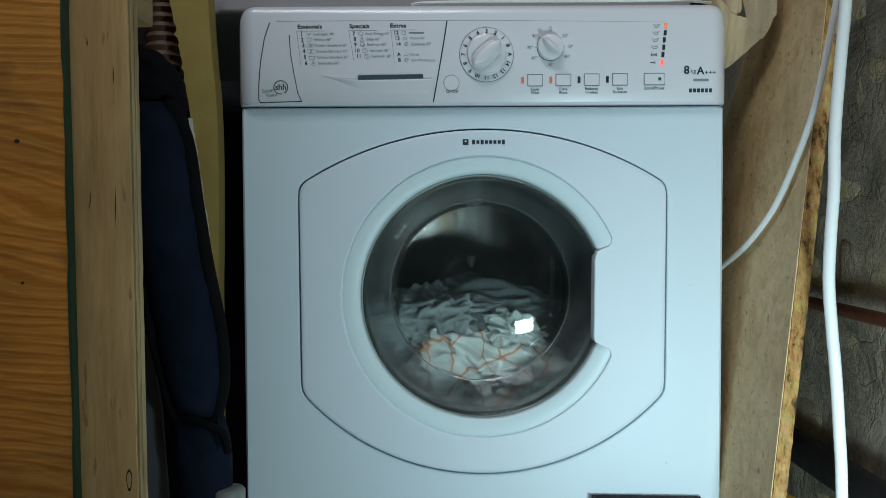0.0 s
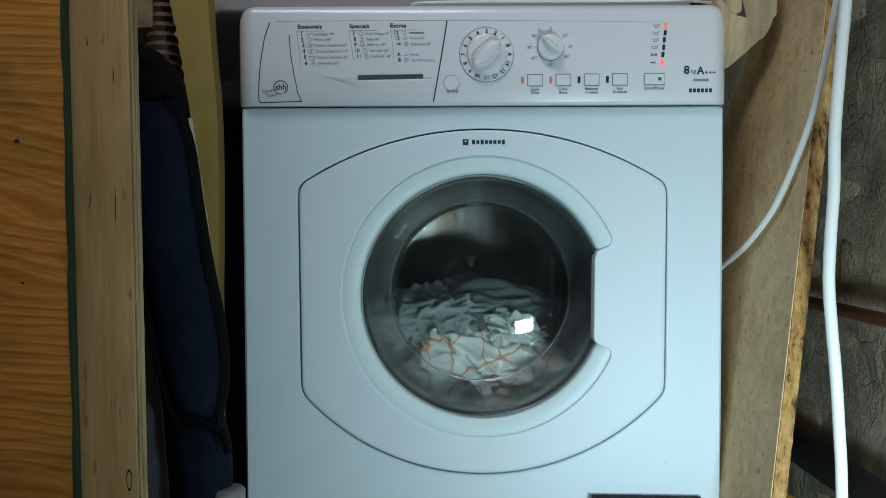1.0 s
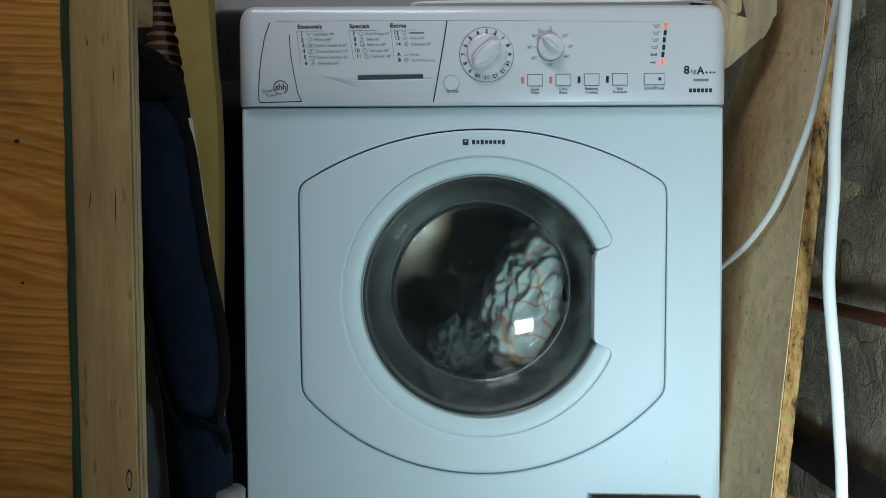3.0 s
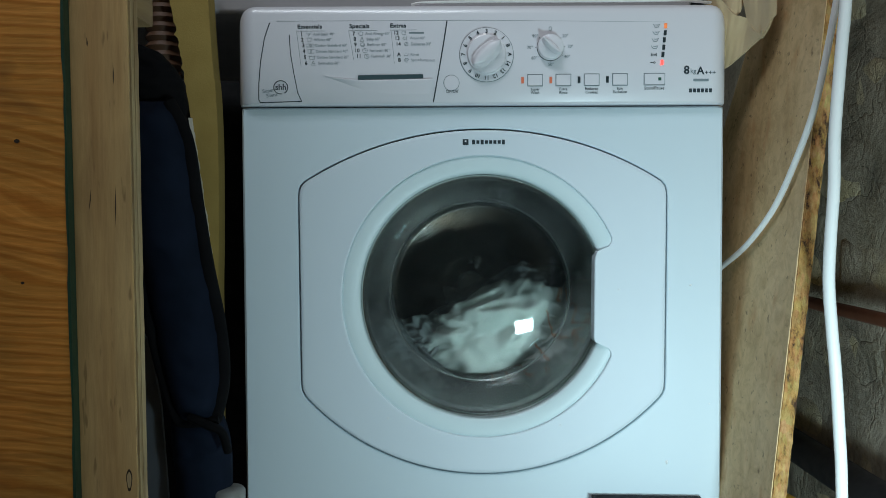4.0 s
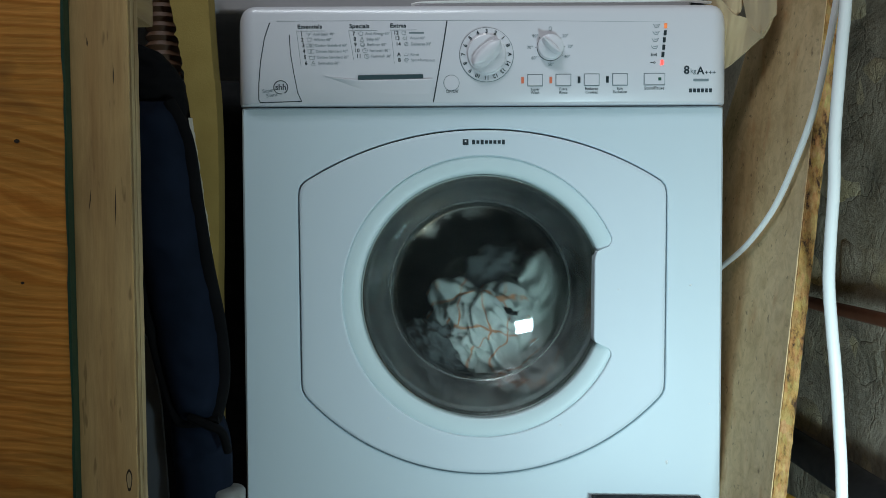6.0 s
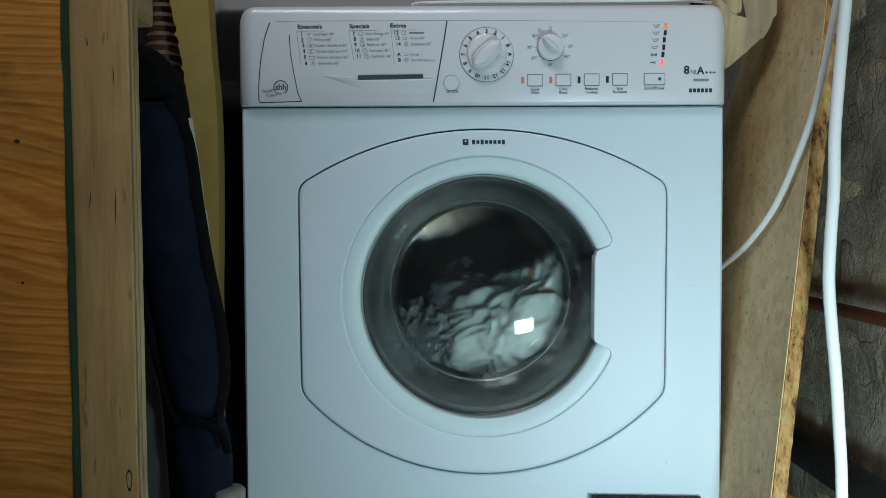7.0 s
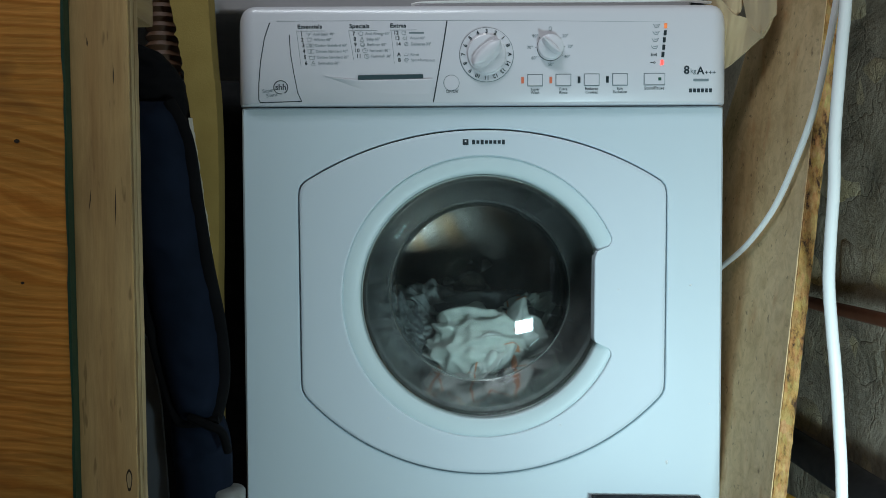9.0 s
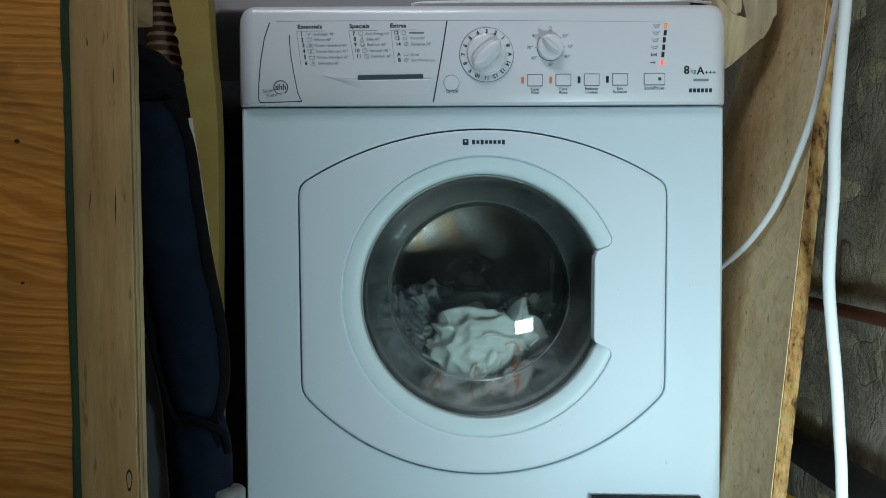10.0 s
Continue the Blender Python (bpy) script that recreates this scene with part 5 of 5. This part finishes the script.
# ---- what moves ----
def motions():
    # the drum: still, running anticlockwise, coasting to rest
    rows, turn, t = [(0.0, 0.0), (2.2, 0.0)], 0.0, 2.2
    while t < 8.35:
        t = round(t + 0.1, 2)
        speed = 290 * min(1.0, (t - 2.2) / 0.5) if t < 7.9 else 290 * max(0.0, (8.35 - t) / 0.45)
        turn -= speed * 0.1
        rows.append((t, turn))
    rows += [(8.6, turn + 4), (10.0, turn + 4)]
    walk(drum, [(t, pose(0, 0, CZ, -2.5, 0, 0) @ pose(0, 0, 0, 0, a, 0)) for t, a in rows])

    def tumble(ob, keys, ride, lift, back=0.006):
        """Rows of seconds, offset from the drum's axis across and up, depth, turn in the drum's plane, nod and swing.
        While the drum runs the load rides up its right side by ride and lift."""
        def run(t):
            return max(0.0, min(1.0, (t - 2.3) / 0.4, (8.2 - t) / 0.3))
        walk(ob, [(t, pose(x + ride * run(t), y + back, CZ + z + lift * run(t), nod, -turn, swing)) for t, x, z, y, turn, nod, swing in keys])

    tumble(sheet, [
        (0.0, 0.027, -0.114, 0.235, 0, 0, 0), (2.2, 0.027, -0.114, 0.235, 0, 0, 0), (2.5, 0.047, -0.106, 0.23, 20, 0, 0), (2.7, 0.067, -0.082, 0.22, 45, 10, 0),
        (3.0, 0.059, -0.030, 0.20, 70, 40, 0), (3.2, 0.019, -0.065, 0.18, 100, 60, 0), (3.5, 0.035, -0.074, 0.17, 60, 60, 0),
        (3.8, 0.053, -0.048, 0.165, 40, 60, 0), (3.9, 0.032, -0.048, 0.162, 30, 60, 0), (4.0, 0.005, -0.060, 0.160, 15, 60, 0), (4.1, -0.021, -0.083, 0.175, 10, 50, 0),
        (4.2, 0.003, -0.094, 0.21, 20, 40, 0), (4.4, 0.059, -0.066, 0.235, 30, 30, 0), (4.6, 0.088, 0.006, 0.20, 35, 20, 0), (4.7, 0.067, 0.013, 0.185, 48, 10, 0),
        (4.8, 0.030, -0.005, 0.165, 85, 0, 0), (4.9, 0.027, -0.037, 0.160, 142, -20, 0), (5.0, 0.022, -0.070, 0.167, 202, -40, 0), (5.1, 0.020, -0.076, 0.167, 208, -50, 0),
        (5.2, 0.043, -0.058, 0.167, 220, -60, 0), (5.3, 0.049, -0.050, 0.167, 225, -70, 0), (5.4, 0.029, -0.048, 0.167, 212, -80, 0), (5.5, 0.009, -0.056, 0.167, 200, -90, 0),
        (5.6, -0.001, -0.075, 0.162, 195, -100, 0), (5.7, 0.025, -0.091, 0.170, 205, -110, 0), (6.0, 0.063, -0.042, 0.20, 250, -130, 0), (6.2, 0.043, -0.009, 0.19, 290, -150, 0), (6.5, 0.011, -0.073, 0.165, 340, -170, 0),
        (6.8, 0.037, -0.060, 0.160, 390, -180, 0), (6.9, 0.040, -0.058, 0.160, 385, -180, 0), (7.0, 0.035, -0.063, 0.160, 380, -180, 0), (7.1, 0.035, -0.074, 0.160, 385, -180, 0),
        (7.2, 0.036, -0.086, 0.170, 395, -185, 0), (7.3, 0.055, -0.066, 0.215, 392, -190, 0), (7.4, 0.067, -0.014, 0.225, 385, -195, 0), (7.6, 0.059, -0.011, 0.205, 400, -200, 0), (7.7, 0.032, -0.017, 0.172, 430, -205, 0),
        (7.8, 0.019, -0.037, 0.162, 472, -210, 0), (7.9, -0.003, -0.053, 0.160, 520, -215, 0), (8.0, 0.031, -0.062, 0.168, 562, -218, 0), (8.1, 0.025, -0.069, 0.168, 560, -220, 0),
        (8.2, 0.020, -0.080, 0.168, 551, -220, 0), (8.35, 0.016, -0.090, 0.170, 545, -220, 0), (8.6, 0.017, -0.096, 0.172, 541, -220, 0), (10.0, 0.017, -0.096, 0.172, 541, -220, 0)], 0.02, -0.01, 0.022)

    tumble(striped, [
        (0.0, 0.015, -0.110, 0.160, 0, 0, 0), (2.2, 0.015, -0.110, 0.160, 0, 0, 0), (2.4, 0.020, -0.106, 0.160, 6, 0, 0), (2.5, 0.027, -0.094, 0.160, 12, 0, 0), (2.6, 0.047, -0.082, 0.160, 25, 0, 0), (2.7, 0.063, -0.070, 0.160, 36, 0, 0),
        (3.0, 0.059, -0.026, 0.175, 80, 20, 0), (3.3, 0.011, -0.082, 0.19, 140, 40, 0), (3.8, 0.083, -0.090, 0.19, 190, 60, 0), (4.0, 0.075, -0.082, 0.185, 198, 60, 0), (4.1, 0.067, -0.072, 0.170, 205, 50, 0),
        (4.2, 0.055, -0.075, 0.160, 212, 40, 0), (4.3, 0.051, -0.067, 0.158, 215, 35, 0), (4.4, 0.060, -0.059, 0.158, 240, 30, 0), (4.5, 0.056, -0.059, 0.158, 265, 25, 0), (4.6, 0.053, -0.062, 0.160, 298, 20, 0),
        (4.7, 0.048, -0.067, 0.160, 318, 10, 0), (4.8, 0.040, -0.083, 0.163, 355, 0, 0), (4.9, 0.036, -0.091, 0.168, 385, 0, 0), (5.0, 0.037, -0.107, 0.160, 405, 0, 0), (5.2, 0.035, -0.107, 0.160, 412, 0, 0), (5.4, 0.035, -0.107, 0.160, 412, 0, 0),
        (5.5, 0.047, -0.098, 0.178, 420, 0, 0), (5.6, 0.067, -0.046, 0.172, 445, 0, 0), (5.7, 0.043, -0.054, 0.160, 455, 10, 0), (6.0, 0.003, -0.090, 0.19, 500, 30, 0), (6.4, 0.059, -0.042, 0.21, 550, 40, 0),
        (6.8, 0.067, -0.090, 0.19, 595, 40, 0), (7.0, 0.075, -0.074, 0.185, 605, 30, 0), (7.1, 0.067, -0.046, 0.18, 615, 20, 0), (7.2, 0.055, -0.051, 0.165, 630, 10, 0), (7.3, 0.035, -0.067, 0.158, 634, 5, 0),
        (7.4, 0.030, -0.078, 0.158, 616, 0, 0), (7.5, 0.040, -0.078, 0.158, 618, 0, 0), (7.6, 0.032, -0.085, 0.158, 623, 0, 0), (7.7, 0.035, -0.091, 0.160, 640, 0, 0), (7.8, 0.057, -0.083, 0.162, 675, 0, 0), (7.9, 0.055, -0.085, 0.158, 722, 0, 0),
        (8.0, 0.037, -0.098, 0.168, 760, 0, 0), (8.1, 0.028, -0.102, 0.170, 772, 0, 0), (8.2, 0.014, -0.106, 0.174, 776, 0, 0), (8.35, 0.006, -0.116, 0.176, 780, 0, 0), (8.6, 0.004, -0.118, 0.176, 780, 0, 0), (10.0, 0.004, -0.118, 0.176, 780, 0, 0)], 0.022, 0.012, 0.004)

    tumble(towel, [
        (0.0, 0.004, -0.058, 0.225, -4, 0, 0), (2.2, 0.004, -0.058, 0.225, -4, 0, 0), (2.5, 0.015, -0.033, 0.225, 10, 0, 0), (2.7, 0.031, -0.025, 0.225, 30, 10, 0), (3.1, 0.043, -0.009, 0.24, 80, 20, 0), (3.5, 0.011, -0.049, 0.24, 130, 30, 0),
        (3.8, 0.043, -0.029, 0.235, 205, 40, 0), (4.0, 0.019, -0.033, 0.235, 200, 40, 0), (4.2, 0.027, -0.053, 0.235, 195, 40, 0), (4.5, 0.035, -0.029, 0.235, 225, 40, 0), (4.7, 0.019, -0.025, 0.24, 245, 40, 0), (4.9, 0.019, -0.025, 0.245, 260, 40, 0),
        (5.0, 0.031, -0.009, 0.225, 200, 45, 0), (5.1, 0.011, -0.009, 0.225, 195, 45, 0), (5.3, 0.035, -0.025, 0.235, 215, 50, 0), (5.5, 0.019, -0.017, 0.225, 205, 55, 0), (5.7, 0.027, -0.041, 0.235, 220, 60, 0), (6.2, 0.011, -0.057, 0.24, 300, 80, 0),
        (6.8, 0.043, -0.029, 0.225, 370, 100, 0), (7.0, 0.035, -0.021, 0.22, 365, 100, 0), (7.2, 0.027, -0.045, 0.23, 380, 100, 0), (7.4, 0.027, -0.041, 0.235, 390, 100, 0), (7.7, -0.005, -0.041, 0.245, 430, 110, 0), (7.9, 0.011, -0.041, 0.245, 460, 120, 0),
        (8.0, 0.015, -0.021, 0.225, 565, 130, 0), (8.2, 0.019, -0.066, 0.225, 550, 135, 0), (8.4, 0.021, -0.082, 0.222, 541, 135, 0), (10.0, 0.021, -0.082, 0.222, 541, 135, 0)], 0.024, -0.026)

    tumble(towel2, [
        (0.0, -0.065, -0.057, 0.175, 10, 0, 0), (2.2, -0.065, -0.057, 0.175, 10, 0, 0), (2.4, -0.057, -0.059, 0.175, 14, 0, 0), (2.5, -0.049, -0.065, 0.175, 24, 0, 0), (2.7, -0.037, -0.073, 0.175, 50, 0, 0), (3.1, 0.043, -0.074, 0.21, 120, 20, 0), (3.5, -0.021, -0.073, 0.22, 180, 40, 0),
        (3.8, -0.061, -0.073, 0.21, 210, 40, 0), (4.1, -0.069, -0.073, 0.20, 200, 40, 0), (4.3, -0.053, -0.093, 0.21, 220, 40, 0), (4.6, -0.021, -0.057, 0.225, 250, 40, 0), (4.8, 0.043, -0.042, 0.235, 280, 40, 0), (5.0, 0.019, 0.007, 0.21, 330, 40, 0), (5.1, -0.021, -0.009, 0.205, 350, 40, 0),
        (5.3, -0.045, -0.057, 0.21, 380, 40, 0), (5.6, -0.053, -0.065, 0.205, 390, 40, 0), (5.7, -0.057, -0.081, 0.205, 395, 40, 0), (6.2, 0.027, -0.066, 0.23, 470, 40, 0), (6.8, -0.037, -0.073, 0.22, 560, 40, 0), (7.1, -0.049, -0.057, 0.21, 565, 40, 0), (7.4, -0.045, -0.089, 0.22, 590, 40, 0),
        (7.7, 0.019, -0.009, 0.22, 640, 40, 0), (7.9, 0.043, -0.001, 0.22, 680, 40, 0), (8.0, -0.029, -0.049, 0.215, 720, 40, 0), (8.2, -0.057, -0.053, 0.205, 722, 40, 0), (8.4, -0.081, -0.067, 0.205, 719, 40, 0), (10.0, -0.081, -0.067, 0.205, 719, 40, 0)], 0.026, -0.024, 0.022)

    tumble(frill, [
        (0.0, 0.047, -0.066, 0.170, -10, 0, 0), (2.2, 0.047, -0.066, 0.170, -10, 0, 0), (2.5, 0.083, -0.054, 0.170, 15, 0, 0), (2.7, 0.095, -0.018, 0.175, 45, 0, 0), (3.2, 0.027, -0.041, 0.21, 130, 0, 0), (3.8, 0.091, -0.042, 0.20, 180, 0, 0), (4.2, 0.095, -0.042, 0.19, 200, 0, 0), (4.5, 0.099, -0.010, 0.18, 230, 0, 0),
        (4.7, 0.083, -0.010, 0.20, 260, 0, 0), (4.9, 0.075, -0.042, 0.21, 290, 0, 0), (5.3, 0.083, -0.026, 0.20, 320, 0, 0), (5.7, 0.083, -0.082, 0.19, 350, 0, 0), (6.3, 0.027, -0.049, 0.22, 420, 0, 0), (6.8, 0.083, -0.042, 0.20, 480, 0, 0), (7.3, 0.095, 0.006, 0.19, 520, 0, 0),
        (7.6, 0.083, -0.042, 0.19, 560, 0, 0), (7.9, 0.083, -0.050, 0.19, 600, 0, 0), (8.2, 0.071, -0.054, 0.24, 590, 0, 0), (8.5, 0.067, -0.062, 0.245, 585, 0, 0), (10.0, 0.067, -0.062, 0.245, 585, 0, 0)], 0.01, -0.006)

    tumble(scrap, [
        (0.0, -0.117, -0.065, 0.20, 0, 0, 0), (2.2, -0.117, -0.065, 0.20, 0, 0, 0), (2.5, -0.101, -0.081, 0.20, 25, 0, 0), (2.7, -0.085, -0.093, 0.20, 50, 0, 0), (3.2, 0.003, -0.106, 0.23, 120, 0, 0), (3.8, -0.077, -0.081, 0.21, 170, 0, 0), (4.4, -0.101, -0.073, 0.21, 200, 0, 0),
        (4.7, -0.109, -0.041, 0.21, 220, 0, 0), (5.0, -0.117, -0.073, 0.21, 240, 0, 0), (5.4, -0.093, -0.081, 0.21, 270, 0, 0), (5.7, -0.085, -0.073, 0.20, 290, 0, 0), (6.3, -0.005, -0.106, 0.24, 360, 0, 0), (6.8, -0.093, -0.081, 0.21, 420, 0, 0), (7.4, -0.101, -0.073, 0.21, 460, 0, 0),
        (7.9, -0.085, -0.089, 0.21, 500, 0, 0), (8.2, -0.107, -0.073, 0.20, 505, 0, 0), (8.5, -0.112, -0.069, 0.20, 500, 0, 0), (10.0, -0.112, -0.069, 0.20, 500, 0, 0)], -0.006, -0.02)


motions()
